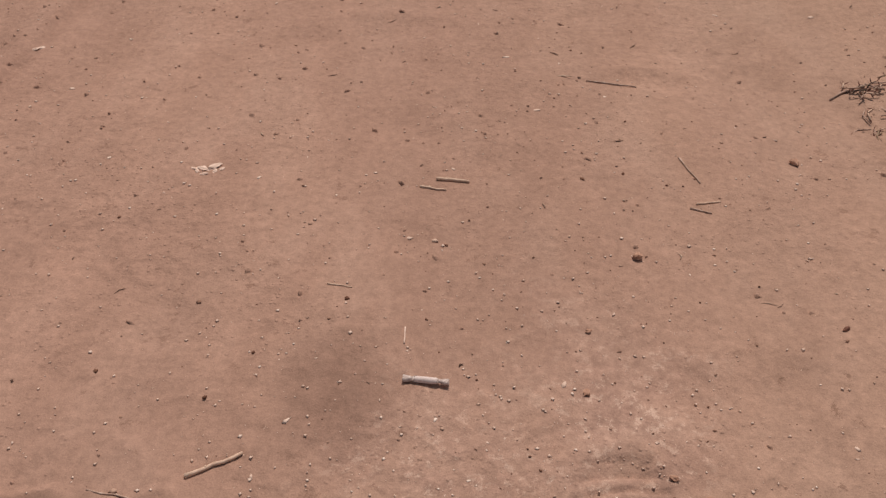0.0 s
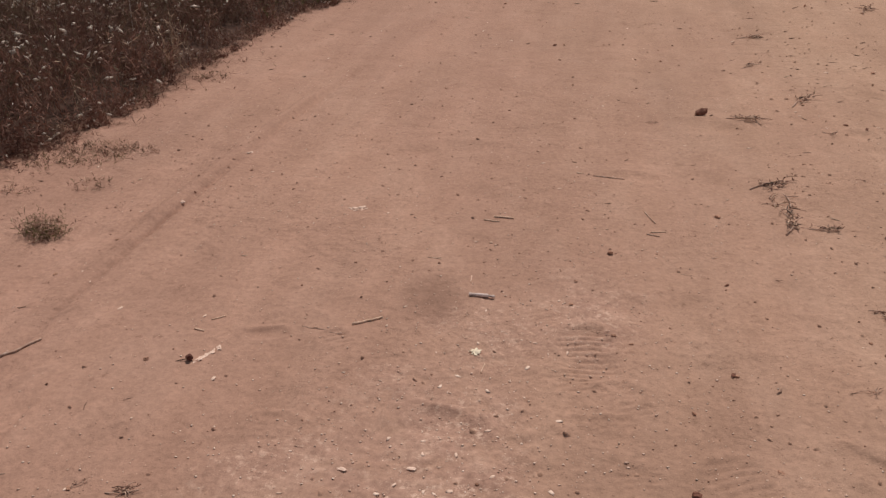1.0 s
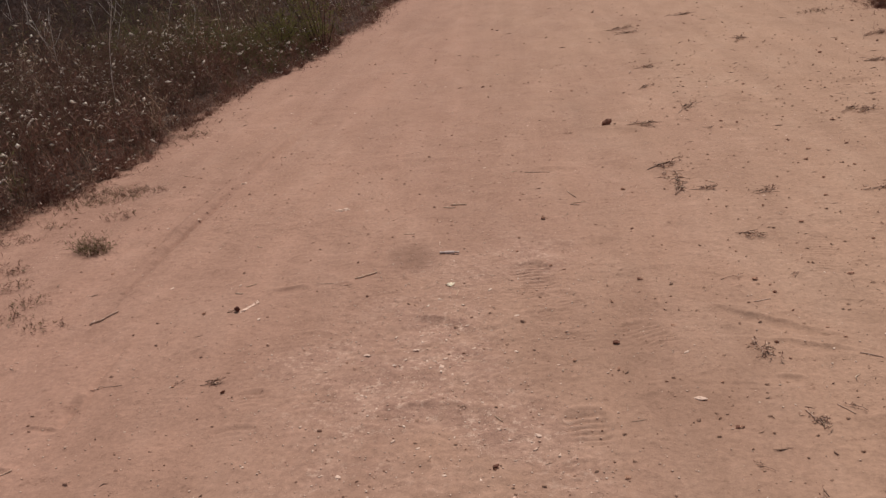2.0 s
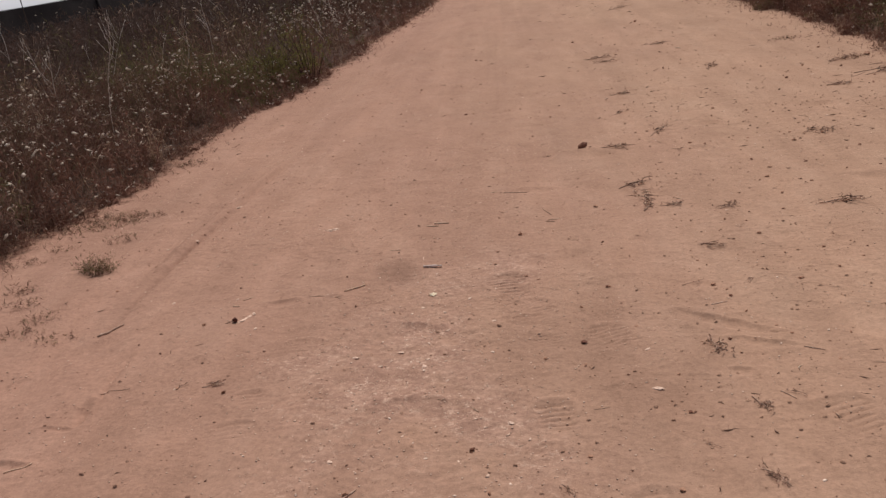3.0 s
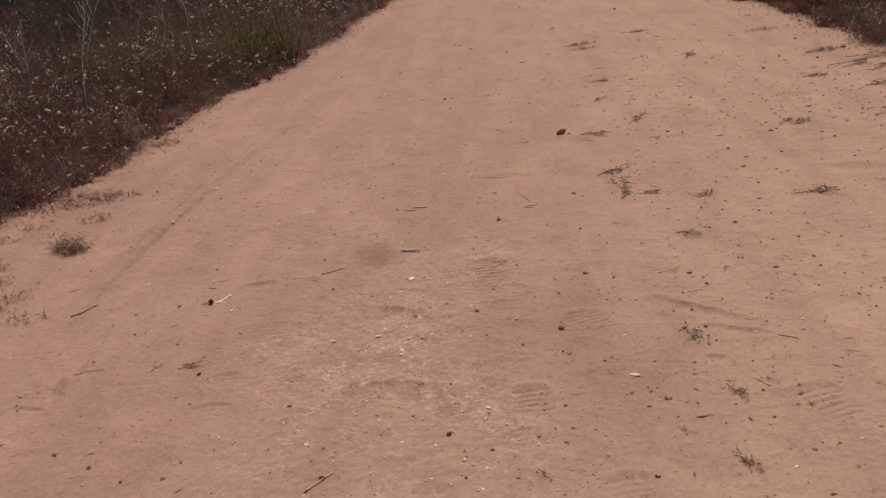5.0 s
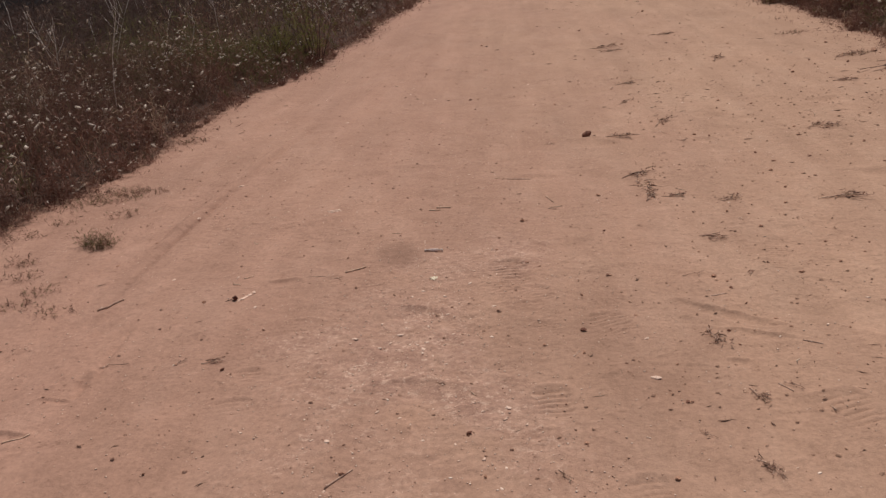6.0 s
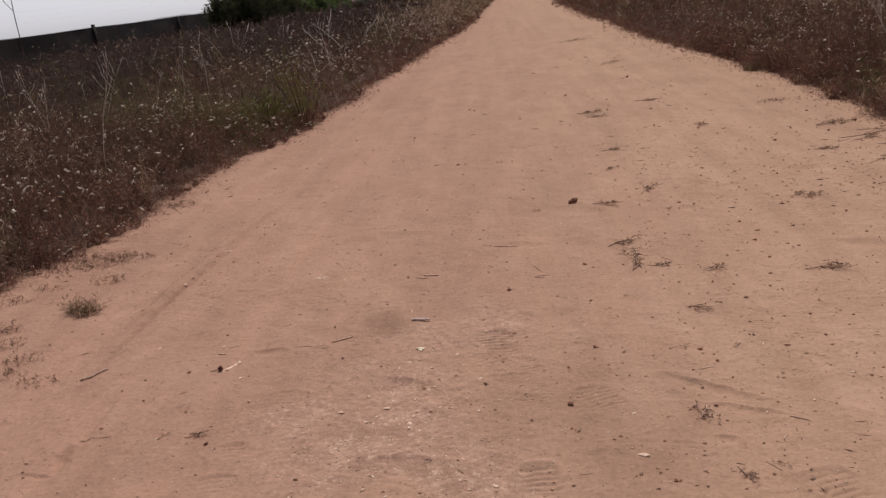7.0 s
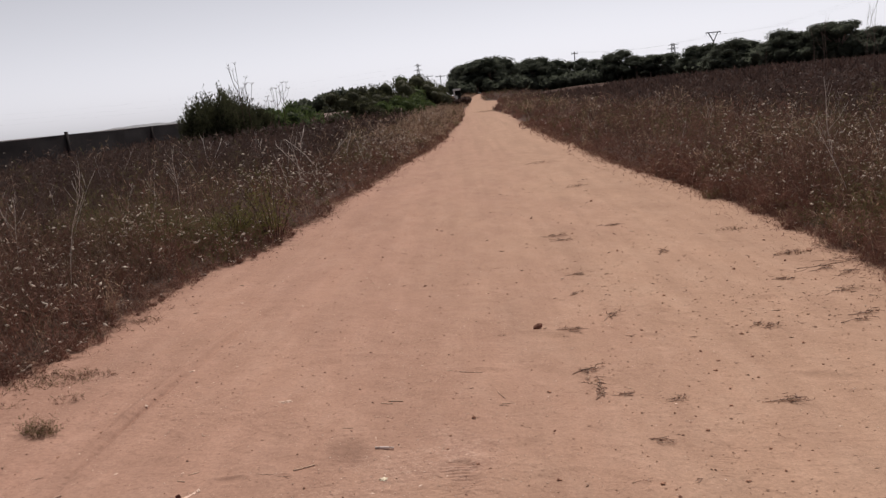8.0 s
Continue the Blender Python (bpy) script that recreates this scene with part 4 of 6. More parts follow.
# the round bush and its lower green neighbours
def broom_bush(at, radius, high, stems, label, seed, leaves=22):
    """A feathery bush: many thin twigs that fan out from the foot, leafy towards their ends, round a dark heart."""
    r = np.random.default_rng(seed)
    t = thing("round_bush", at, label, "bush")
    a, up = r.random(stems) * 2 * math.pi, 0.06 + 0.94 * r.random(stems) ** 0.8
    flat = (1 - up ** 2.6) ** 0.45
    reach = (0.80 + 0.22 * r.random(stems)) * (1 + 0.10 * np.sin(3 * a + seed) + 0.07 * np.sin(7 * a + 4 * up))
    end = np.stack([radius * flat * np.cos(a), radius * flat * np.sin(a), high * (0.12 + 0.88 * up)], 1) * reach[:, None]
    foot = end * [0.25, 0.25, 0.05]
    way = end - foot
    ln = np.linalg.norm(way, axis=1)
    w = np.cross(way, r.normal(size=(stems, 3)))
    w = w / np.linalg.norm(w, axis=1)[:, None] * 0.006
    V = [np.stack([foot - w, foot + w, end], 1).reshape(-1, 3)]
    T, S = [3 * np.arange(stems)[:, None] + [0, 1, 2]], [np.ones(stems, int)]
    k = np.repeat(np.arange(stems), leaves)
    q = len(k)
    f = 0.45 + 0.58 * r.random(q) ** 0.8
    p = foot[k] + way[k] * f[:, None] + 0.035 * r.normal(size=(q, 3))
    d = way[k] / ln[k, None] + 0.45 * r.normal(size=(q, 3)) + [0, 0, 0.2]
    d /= np.linalg.norm(d, axis=1)[:, None]
    u = np.cross(d, r.normal(size=(q, 3)))
    u /= np.linalg.norm(u, axis=1)[:, None]
    s = 0.115 * (0.5 + r.random(q))[:, None]
    V.append(np.stack([p, p + d * s * 0.5 + u * s * 0.11, p + d * s, p + d * s * 0.5 - u * s * 0.11], 1).reshape(-1, 3))
    m = 3 * stems + 4 * np.arange(q)[:, None]
    T += [m + [0, 1, 2], m + [0, 2, 3]]
    S += [np.zeros(2 * q, int)]
    ob = new("foliage", mesh_from("foliage", np.concatenate(V), np.concatenate(T), [M_BUSH, M_BARK], np.concatenate(S)))
    ob.parent = t
    part("inner_twigs", lump(bmesh.new(), radius * 0.6, seed, 0.4, 3, (1, 1, 0.6 * high / radius)), M_SCRUB, t)
    return t


broom_bush((out(-0.268, 31), 31, gz(out(-0.268, 31), 31)), 1.6, 2.4, 3000, "round dark olive bush with feathery twigs", 5)
broom_bush((out(-0.236, 32), 32, gz(out(-0.236, 32), 32)), 1.05, 1.75, 1600, "smaller dark olive bush beside a round one", 8)
for k, (s, y, rad, hgt) in enumerate([(-0.222, 36, 1.2, 2.0), (-0.205, 38, 1.3, 2.15), (-0.19, 40, 1.3, 2.1), (-0.174, 42, 1.3, 2.0), (-0.160, 46, 1.3, 1.5), (-0.145, 50, 1.4, 1.5)]):
    bush("green_bush", (out(s, y), y, 0), rad, hgt, 2600, 0.20, M_GRASSGREEN if k < 4 else M_BUSH, "low fresh green bush among dry weeds", 140 + k, 8, "low green bushes", 0.10, 0.7)


def dead_stalk(at, high, seed, branches=5, thick=0.008, label="bare bleached dead weed stalk", mat=None, most=0.45):
    """A bare upright stalk that forks towards the top."""
    r = random.Random(seed)
    t = thing("dead_stalk", at, label, "dead plant", "dead stalks in the weeds")
    lean, a = r.uniform(0.02, most), r.uniform(0, 6.28)
    way, turn = Vector((math.cos(a) * lean, math.sin(a) * lean, 1)).normalized(), r.uniform(-1.2, 1.2)
    spine = [Vector((0, 0, -0.03)) + way * high * f + Vector((r.uniform(-1, 1), r.uniform(-1, 1), 0)) * 0.035 * high * f + Vector((math.cos(a + turn), math.sin(a + turn), -0.3)) * 0.22 * most * high * f * f for f in (0, 0.3, 0.55, 0.8, 1.0)]
    part("stem", tube(bmesh.new(), spine, [thick, thick * 0.9, thick * 0.75, thick * 0.55, thick * 0.25], 5), mat or M_DEADWOOD, t)
    for k in range(branches):
        f = r.uniform(0.35, 0.92)
        j = min(int(f * 4), 3)
        p = spine[j].lerp(spine[j + 1], f * 4 - j)
        b, ln = r.uniform(0, 6.28), high * r.uniform(0.14, 0.34) * (1.2 - f)
        d = Vector((math.cos(b), math.sin(b), r.uniform(0.5, 1.3))).normalized()
        part("branch", tube(bmesh.new(), [p, p + d * ln * 0.5 + Vector((0, 0, 0.02 * high)), p + d * ln + Vector((0, 0, 0.08 * high))], [thick * 0.5, thick * 0.4, thick * 0.18], 4), mat or M_DEADWOOD, t)
    return t


def flower_stalk(at, high, seed, arms, thick=0.013, spread=0.15):
    """A tall dead umbel stalk: a stem that forks into upright arms, each with a small spoked head."""
    r = random.Random(seed)
    t = thing("dead_flower_stalk", at, "tall dead flower stalk forking against the sky", "dead plant", "dead flower stalks")
    fork = high * r.uniform(0.52, 0.6)
    lean = r.uniform(-0.05, 0.05)
    top = Vector((lean * high, 0, high * 0.97))
    main = [Vector((0, 0, -0.05)), Vector((lean * fork * 0.6, 0.02, fork * 0.5)), Vector((lean * fork, 0, fork)), Vector((lean * high * 0.8, 0.03, 0.8 * high)), top]
    part("stem", tube(bmesh.new(), main, [thick * 1.25, thick * 1.1, thick, thick * 0.8, thick * 0.6], 6), M_DARKSTEM, t)
    tips = [(top, t)]
    for k in range(arms):
        f = r.uniform(0.0, 0.75)
        p = main[2].lerp(top, f)
        s = 1 if k % 2 else -1
        e = p + Vector((s * high * spread * r.uniform(0.35, 0.8) * (1 - 0.5 * f), r.uniform(-0.15, 0.15), (high - p.z) * r.uniform(0.45, 0.95)))
        arm = part("arm", tube(bmesh.new(), [p, p.lerp(e, 0.45) + Vector((0.05 * s, 0, -0.03)), e], [thick * 0.75, thick * 0.65, thick * 0.5], 5), M_DARKSTEM, t)
        tips.append((e, arm))
    for e, holder in tips:
        bm = bmesh.new()
        for q in range(5):
            a = 1.26 * q + seed
            tube(bm, [e, e + Vector((0.10 * math.cos(a), 0.10 * math.sin(a), 0.09))], [thick * 0.4, thick * 0.3], 4)
        part("flower_head", bm, M_DARKSTEM, holder)
    return t


# tall dead flower stalks behind the round bush
for k, (s, y, hgt, arms) in enumerate([(-0.242, 30, 3.55, 5), (-0.235, 30.5, 2.75, 3), (-0.204, 32, 2.5, 3), (-0.198, 33, 2.75, 4), (-0.211, 32, 2.2, 2), (-0.533, 22, 3.4, 3)]):
    flower_stalk((out(s, y), y, gz(out(s, y), y)), hgt, 200 + k, arms)
r0 = random.Random(5)
for k in range(34):
    y = 1.5 + 14 * r0.random() ** 1.2
    x = float(left_edge(np.array([y]))[0]) - r0.uniform(0.5, 4.5 + 0.3 * y)
    dead_stalk((x, y, gz(x, y)), r0.uniform(0.5, 1.1), 230 + k, r0.randint(3, 6), r0.uniform(0.003, 0.0065))
for k in range(44):
    y = 5 + 16 * r0.random() ** 1.1
    x = float(right_edge(np.array([y]))[0]) + r0.uniform(0.5, 6)
    dead_stalk((x, y, gz(x, y)), r0.uniform(0.6, 1.2), 350 + k, r0.randint(3, 6), r0.uniform(0.003, 0.0055))
for k in range(9):
    y = 4.5 + 5.5 * r0.random()
    x = float(right_edge(np.array([y]))[0]) + r0.uniform(1.2, 3.6)
    dead_stalk((x, y, gz(x, y)), r0.uniform(1.0, 1.55), 540 + k, r0.randint(4, 8), r0.uniform(0.005, 0.009), "tall bleached dead weed stalk with side twigs", None, 0.7)
for k in range(16):
    y = 13 + 13 * r0.random()
    x = out(r0.uniform(-0.30, -0.13), y)
    dead_stalk((x, y, gz(x, y)), r0.uniform(0.7, 1.15), 500 + k, r0.randint(2, 4), r0.uniform(0.010, 0.017), "white bleached dead weed stalk", None, 0.8)
for k, (s, up) in enumerate([(0.398, 0.050), (0.405, 0.046), (0.392, 0.042), (0.440, 0.064), (0.452, 0.060), (0.462, 0.052), (0.335, 0.033), (0.447, 0.05)]):
    x = out(s, 26)
    dead_stalk((x, 26, gz(x, 26)), 1.5 + 29.7 * up - gz(x, 26), 310 + k, 4, 0.0085, "tall grey dead stalk at the field edge", M_BARK, 0.16)


def shrub(at, high, wide, seed):
    """An open shrub: thin dark upright stems and sparse yellow-green leaves."""
    r = random.Random(seed)
    t = thing("shrub", at, "open yellow-green shrub with dark bare stems by the track", "shrub")
    px, py, pz = [], [], []
    for k in range(18):
        a, q = r.uniform(0, 6.28), wide * math.sqrt(r.random())
        h = high * r.uniform(0.6, 1.0) * (1.1 - 0.4 * q / wide)
        end = Vector((q * math.cos(a), q * math.sin(a), h))
        mid = Vector((0.45 * end.x + r.uniform(-0.05, 0.05), 0.45 * end.y, 0.5 * h))
        foot = Vector((0.12 * end.x, 0.12 * end.y, -0.03))
        part("stem", tube(bmesh.new(), [foot, mid, end], [0.0055, 0.004, 0.0014], 5), M_DARKSTEM, t)
        for _ in range(2):
            p = mid.lerp(end, r.uniform(0.0, 0.6))
            e = p + Vector((r.uniform(-0.14, 0.14), r.uniform(-0.14, 0.14), r.uniform(0.1, 0.24)))
            part("twig", tube(bmesh.new(), [p, e], [0.0028, 0.0010], 4), M_DARKSTEM, t)
        for _ in range(40 if k % 3 else 8):
            f = r.uniform(0.15, 0.8)
            p = (foot.lerp(mid, f * 2) if f < 0.5 else mid.lerp(end, f * 2 - 1))
            px.append(p.x + r.gauss(0, 0.05)), py.append(p.y + r.gauss(0, 0.05)), pz.append(p.z + r.gauss(0, 0.02))
    n = len(px)
    v, tr, s = weeds(np.array(px), np.array(py), np.full(n, 0.035), 4, 0.034, 0.0026, np.full(n, 0), 0.0, 0.0008, np.array(pz))
    ob = new("leaves", mesh_from("leaves", v, tr, [M_SHRUB], s))
    ob.parent = t
    return t


shrub((-1.66, 5.75, gz(-1.66, 5.75)), 1.05, 0.52, 1)
shrub((-2.05, 5.5, gz(-2.05, 5.5)), 0.62, 0.40, 2)


# ---------------------------------------------------------------- fence, far buildings, pylons
def fence():
    t = thing("windbreak_fence", (-17, 0, 0), "dark shade-cloth fence on posts beyond the weeds", "fence")
    ys = [14, 24.6, 35.4, 46.3, 57]
    for k, y in enumerate(ys):
        bm = bmesh.new()
        tube(bm, [(0.06, y, -0.3), (0.06, y, 1.62 if k == 2 else 1.5)], [0.09, 0.08], 10)
        part("post", bm, M_NET, t)
    for k in range(4):
        bm = bmesh.new()
        a, b, n = ys[k] + 0.02, ys[k + 1] - 0.02, 20
        for face in (-0.012, 0.012):
            grid = [[bm.verts.new((face + 0.05 * vnoise(np.array(a + (b - a) * i / n), np.array(j * 0.7), 0.9, 31), a + (b - a) * i / n, 0.02 + (1.47 - 0.03 * math.sin(math.pi * i / n)) * j / 5)) for j in range(6)] for i in range(n + 1)]
            for i in range(n):
                for j in range(5):
                    bm.faces.new((grid[i][j], grid[i + 1][j], grid[i + 1][j + 1], grid[i][j + 1]))
        part("netting", bm, M_NET, t)
        part("top_wire", tube(bmesh.new(), [(0, a, 1.5), (0, 0.5 * (a + b), 1.47), (0, b, 1.5)], [0.012] * 3, 5), M_STEEL, t)
    return t


fence()


def hut():
    x, y = out(-0.003, 122), 122
    t = thing("white_hut", (x, y, gz(x, y)), "small white sheet hut with a dark open front", "hut")
    part("side_wall", box(bmesh.new(), (-0.48, -0.9, -0.1), (-0.28, 0.9, 1.86)), M_WHITE, t, smooth=False)
    # shade of the hut's open front is put into these two dark walls
    part("side_wall", box(bmesh.new(), (0.40, -0.5, -0.1), (0.48, 0.9, 1.86)), M_DARKIN, t, "side wall coloured dark for the shade inside", smooth=False)
    part("far_wall", box(bmesh.new(), (-0.28, 0.8, -0.1), (0.40, 0.9, 1.86)), M_DARKIN, t, "inner wall coloured dark for the shade inside", smooth=False)
    part("roof", box(bmesh.new(), (-0.54, -1.0, 1.86), (0.54, 1.0, 2.12)), M_WHITE, t, smooth=False)
    part("low_panel", box(bmesh.new(), (-0.28, -0.88, -0.1), (0.06, -0.80, 1.15)), M_WHITE, t, smooth=False)


hut()
for k in range(3):
    x = out(-0.008 + 0.006 * k, 114)
    bush("low_bush", (x, 114, gz(x, 114)), 0.9, 1.15, 900, 0.14, M_SCRUB, "low dry brown bush in front of a white hut", 700 + k, 7, "low bushes by the hut")


def shed():
    x, y = out(-0.1415, 70), 70
    t = thing("shed", (x, y, 0), "low shed with a faded pinkish sheet roof", "shed")
    part("wall", box(bmesh.new(), (-1.0, -0.8, 0), (1.0, 0.8, 0.75)), M_DARKIN, t, smooth=False)
    bm = bmesh.new()
    v = [bm.verts.new(p) for p in ((-1.1, -0.95, 0.75), (1.1, -0.95, 0.75), (1.1, 0.95, 1.05), (-1.1, 0.95, 1.05), (-1.1, -0.95, 0.82), (1.1, -0.95, 0.82), (1.1, 0.95, 1.12), (-1.1, 0.95, 1.12))]
    for f in ((0, 3, 2, 1), (4, 5, 6, 7), (0, 1, 5, 4), (1, 2, 6, 5), (2, 3, 7, 6), (3, 0, 4, 7)):
        bm.faces.new([v[i] for i in f])
    part("roof", bm, M_ROOF, t, smooth=False)


shed()


def lattice_pylon(at, high, arms, wide, label, turn=0.0):
    """A four-legged steel mast with cross bracing and arms (height share, half length)."""
    t = thing("pylon", at, label, "pylon", "pylons of the power line", turn)
    wat = lambda f: wide * (1 - 0.78 * f)
    for sx in (-1, 1):
        for sy in (-1, 1):
            part("leg", tube(bmesh.new(), [(sx * wat(f), sy * wat(f), high * f) for f in (0, 0.5, 1)], [0.13] * 3, 4), M_STEEL, t)
    bm = bmesh.new()
    for k in range(9):
        f, g = k / 9, (k + 1) / 9
        for sy in (-1, 1):
            tube(bm, [(-wat(f), sy * wat(f), high * f), (wat(g), sy * wat(g), high * g)], [0.07] * 2, 4)
            tube(bm, [(wat(f), sy * wat(f), high * f), (-wat(g), sy * wat(g), high * g)], [0.07] * 2, 4)
    part("bracing", bm, M_STEEL, t)
    for f, half in arms:
        part("arm", tube(bmesh.new(), [(-half, 0, high * f), (0, 0, high * f + 0.25), (half, 0, high * f)], [0.1, 0.16, 0.1], 4), M_STEEL, t)
    return t


lattice_pylon((out(-0.0433, 420), 420, 0), 17.8, [(0.72, 2.0), (0.83, 1.9), (0.95, 1.7)], 1.3, "distant steel lattice pylon with three arms")
lattice_pylon((out(0.2370, 390), 390, 0), 14.5, [(0.84, 2.6), (0.95, 2.0)], 1.8, "distant steel lattice pylon above the pines")


def fork_pylon():
    y = 300
    t = thing("fork_pylon", (out(0.2811, y), y, 0), "steel pylon whose top forks under a crossbar", "pylon", "pylons of the power line")
    part("mast", tube(bmesh.new(), [(0, 0, 0), (0, 0, 11.0)], [0.38, 0.26], 6), M_STEEL, t)
    for s in (-1, 1):
        part("fork_arm", tube(bmesh.new(), [(0, 0, 10.6), (s * 1.5, 0, 13.6)], [0.2, 0.17], 6), M_STEEL, t)
    bar = part("crossbar", box(bmesh.new(), (-2.5, -0.16, 13.55), (2.5, 0.16, 13.85)), M_STEEL, t, smooth=False)
    for s in (-2.3, 0, 2.3):
        part("insulator", tube(bmesh.new(), [(s, 0, 13.55), (s, 0, 12.9)], [0.09, 0.07], 6), M_STEEL, bar)


fork_pylon()


def pole(slope, y, high, bar, label):
    t = thing("power_pole", (out(slope, y), y, 0), label, "pole", "poles of the power line")
    part("post", tube(bmesh.new(), [(0, 0, 0), (0, 0, high)], [0.2, 0.14], 7), M_STEEL, t)
    beam = part("crossbar", box(bmesh.new(), (-bar, -0.1, high - 0.7), (bar, 0.1, high - 0.5)), M_STEEL, t, smooth=False)
    for s in (-0.85, 0, 0.85):
        part("insulator", tube(bmesh.new(), [(s * bar, 0, high - 0.5), (s * bar, 0, high - 0.15)], [0.06, 0.05], 5), M_STEEL, beam)


pole(0.1294, 250, 10.3, 0.9, "single power pole with a short crossbar")
pole(-0.0338, 330, 10.0, 2.2, "distant power pole with a wide crossbar")
pole(-0.0195, 330, 9.6, 1.9, "distant power pole behind the trees")


def power_line(ends, label):
    bm = bmesh.new()
    for a, b in ends:
        a, b = Vector(a), Vector(b)
        tube(bm, [a.lerp(b, f) - Vector((0, 0, 4 * f * (1 - f) * 0.02 * (a - b).length)) for f in [i / 12 for i in range(13)]], [0.007] * 13, 4)
    me = bpy.data.meshes.new("power_line")
    bm.to_mesh(me)
    bm.free()
    me.materials.append(M_STEEL)
    return tagged(new("power_line", me), label, "power line")


fx = out(0.2811, 300)
power_line([((fx + s, 300, 12.9), (out(0.1294, 250) + 0.3 * s, 250, 10.1)) for s in (-2.3, 0, 2.3)] + [((fx + s, 300, 12.9), (out(0.46, 210) + s, 205, 15.5)) for s in (-2.3, 0, 2.3)], "thin sagging wires between pylons")
power_line([((out(-0.0433, 420) + s, 420, h), (-320, 300, h + 2)) for s, h in ((-1.9, 12.8), (-1.8, 14.7), (-1.6, 16.9))], "faint far wires above the field")

# far hills
hx = np.linspace(-660, -400, 61)
hz = 9 + 5 * vnoise(hx, hx * 0, 0.012, 41) + 4 * vnoise(hx, hx * 0, 0.05, 42)
hz = 0.6 * hz * np.clip((hx + 660) / 120, 0, 1) + 1
hv = np.concatenate([np.stack([hx, 1500 + 0 * hx, -2 + 0 * hx], 1), np.stack([hx, 1560 + 0 * hx, hz], 1), np.stack([hx, 1700 + 0 * hx, -2 + 0 * hx], 1)])
ha = np.arange(60)[:, None]
ht = np.concatenate([ha + [0, 1, 62], ha + [0, 62, 61], ha + [61, 62, 123], ha + [61, 123, 122]])
tagged(new("backdrop", mesh_from("backdrop", hv, ht, [M_HILL])), "hazy grey hills far behind the field", "hills", kind="structure")


# ---------------------------------------------------------------- things on the track
def firecracker():
    a, b = Vector((-0.040, 0.002)), Vector((0.040, -0.002))
    t = thing("firecracker", (0, 0, gz(0, 0) + 0.0062), "grey paper firecracker with twisted open ends on the sand", "firecracker", turn=math.atan2(b.y - a.y, b.x - a.x))
    t.rotation_euler[1] = 0.075
    bm = bmesh.new()
    tube(bm, [(-0.0195, 0, 0), (-0.0185, 0, 0), (-0.008, 0, 0.0002), (0.006, 0, 0.0001), (0.0195, 0, 0), (0.0205, 0, 0)], [0.0046, 0.0056, 0.0058, 0.0059, 0.0056, 0.0046], 20)
    part("tube", bm, M_PAPER, t)
    for s in (-1, 1):
        bm = bmesh.new()
        rings = []
        for k, (d, r, flat) in enumerate([(0.0195, 0.0054, 1), (0.0215, 0.0044, 0.9), (0.0245, 0.0038, 0.85), (0.029, 0.0047, 0.8), (0.036, 0.0056, 0.75), (0.041, 0.0058, 0.7)]):
            rings.append([bm.verts.new((s * d + 0.0012 * math.sin(5 * c + s), r * math.cos(c + 0.5 * k) * 1.1, r * flat * math.sin(c + 0.5 * k) + 0.0006 * math.sin(3 * c))) for c in [2 * math.pi * i / 14 for i in range(14)]])
        for r0_, r1_ in zip(rings, rings[1:]):
            for i in range(14):
                bm.faces.new((r0_[i], r0_[(i + 1) % 14], r1_[(i + 1) % 14], r1_[i]))
        twist = part("twisted_end", bm, M_TWIST, t, "dark twisted paper end")
        sol = twist.modifiers.new("thickness", "SOLIDIFY")
        sol.thickness = 0.0007


firecracker()


def stone(x, y, size, seed, mat, label, name="stone", squash=(1.15, 0.9, 0.7), rough=0.4):
    ob = part(name, lump(bmesh.new(), size, seed, rough, 2, squash), mat, smooth=False)
    ob.location, ob.rotation_euler = (x, y, gz(x, y)), (0, 0, seed * 1.3)
    return tagged(ob, label, name)


def rock():
    """A cleft stone with flat facets and one slanting face."""
    bm = bmesh.new()
    made = bmesh.ops.create_icosphere(bm, subdivisions=1, radius=1.0)["verts"]
    for v in made:
        v.co = Vector((0.036 * v.co.x, 0.027 * v.co.y, 0.021 * v.co.z)) * (1 + 0.30 * noise.noise(v.co * 1.7 + Vector((2.3, 7.1, 0.4))))
        v.co.z += 0.20 * v.co.x
    bmesh.ops.bevel(bm, geom=bm.edges[:], offset=0.0016, segments=1, affect="EDGES")
    low = min(v.co.z for v in bm.verts)
    for v in bm.verts:
        v.co.z -= low + 0.007
    ob = part("rock", bm, M_ROCK, smooth=False)
    ob.location, ob.rotation_euler = (0.848, 1.975, gz(0.848, 1.975)), (0, 0, 0.3)
    return tagged(ob, "dark red-brown angular rock lying on the sand", "rock")


rock()
STONES = [(1.48, -0.37, 15), (1.14, -0.38, 14), (0.59, -0.82, 12), (0.58, -0.99, 8), (0.79, -0.71, 9), (0.74, -0.32, 8), (0.61, -0.51, 8), (0.21, -1.49, 9), (0.54, -1.54, 9), (1.47, 0.18, 11),
          (1.74, 0.75, 10), (1.75, 1.05, 11), (2.03, 1.29, 12), (1.87, 2.85, 16), (2.07, 2.71, 11), (1.84, 4.70, 14), (1.54, 5.76, 17), (0.05, 3.34, 13), (0.11, 3.36, 12), (0.40, 0.37, 12)]
STONES2 = [(0.28, 0.0, 9), (0.41, -0.17, 9), (0.77, 0.19, 8), (0.80, 0.75, 12), (-1.34, 0.20, 10), (-1.43, -0.06, 9), (-0.89, -0.50, 8), (-0.64, -1.08, 8), (-0.82, -1.03, 8), (0.76, -1.72, 9),
           (0.26, -1.70, 8), (-0.13, -1.68, 9), (0.86, -1.32, 8), (-0.93, 3.72, 11), (0.08, 6.23, 14), (0.45, -0.93, 7), (0.46, -0.20, 7), (0.73, -0.32, 9), (0.29, 0.15, 6), (2.13, 8.4, 22), (1.87, 1.9, 10), (2.4, 1.5, 11)]
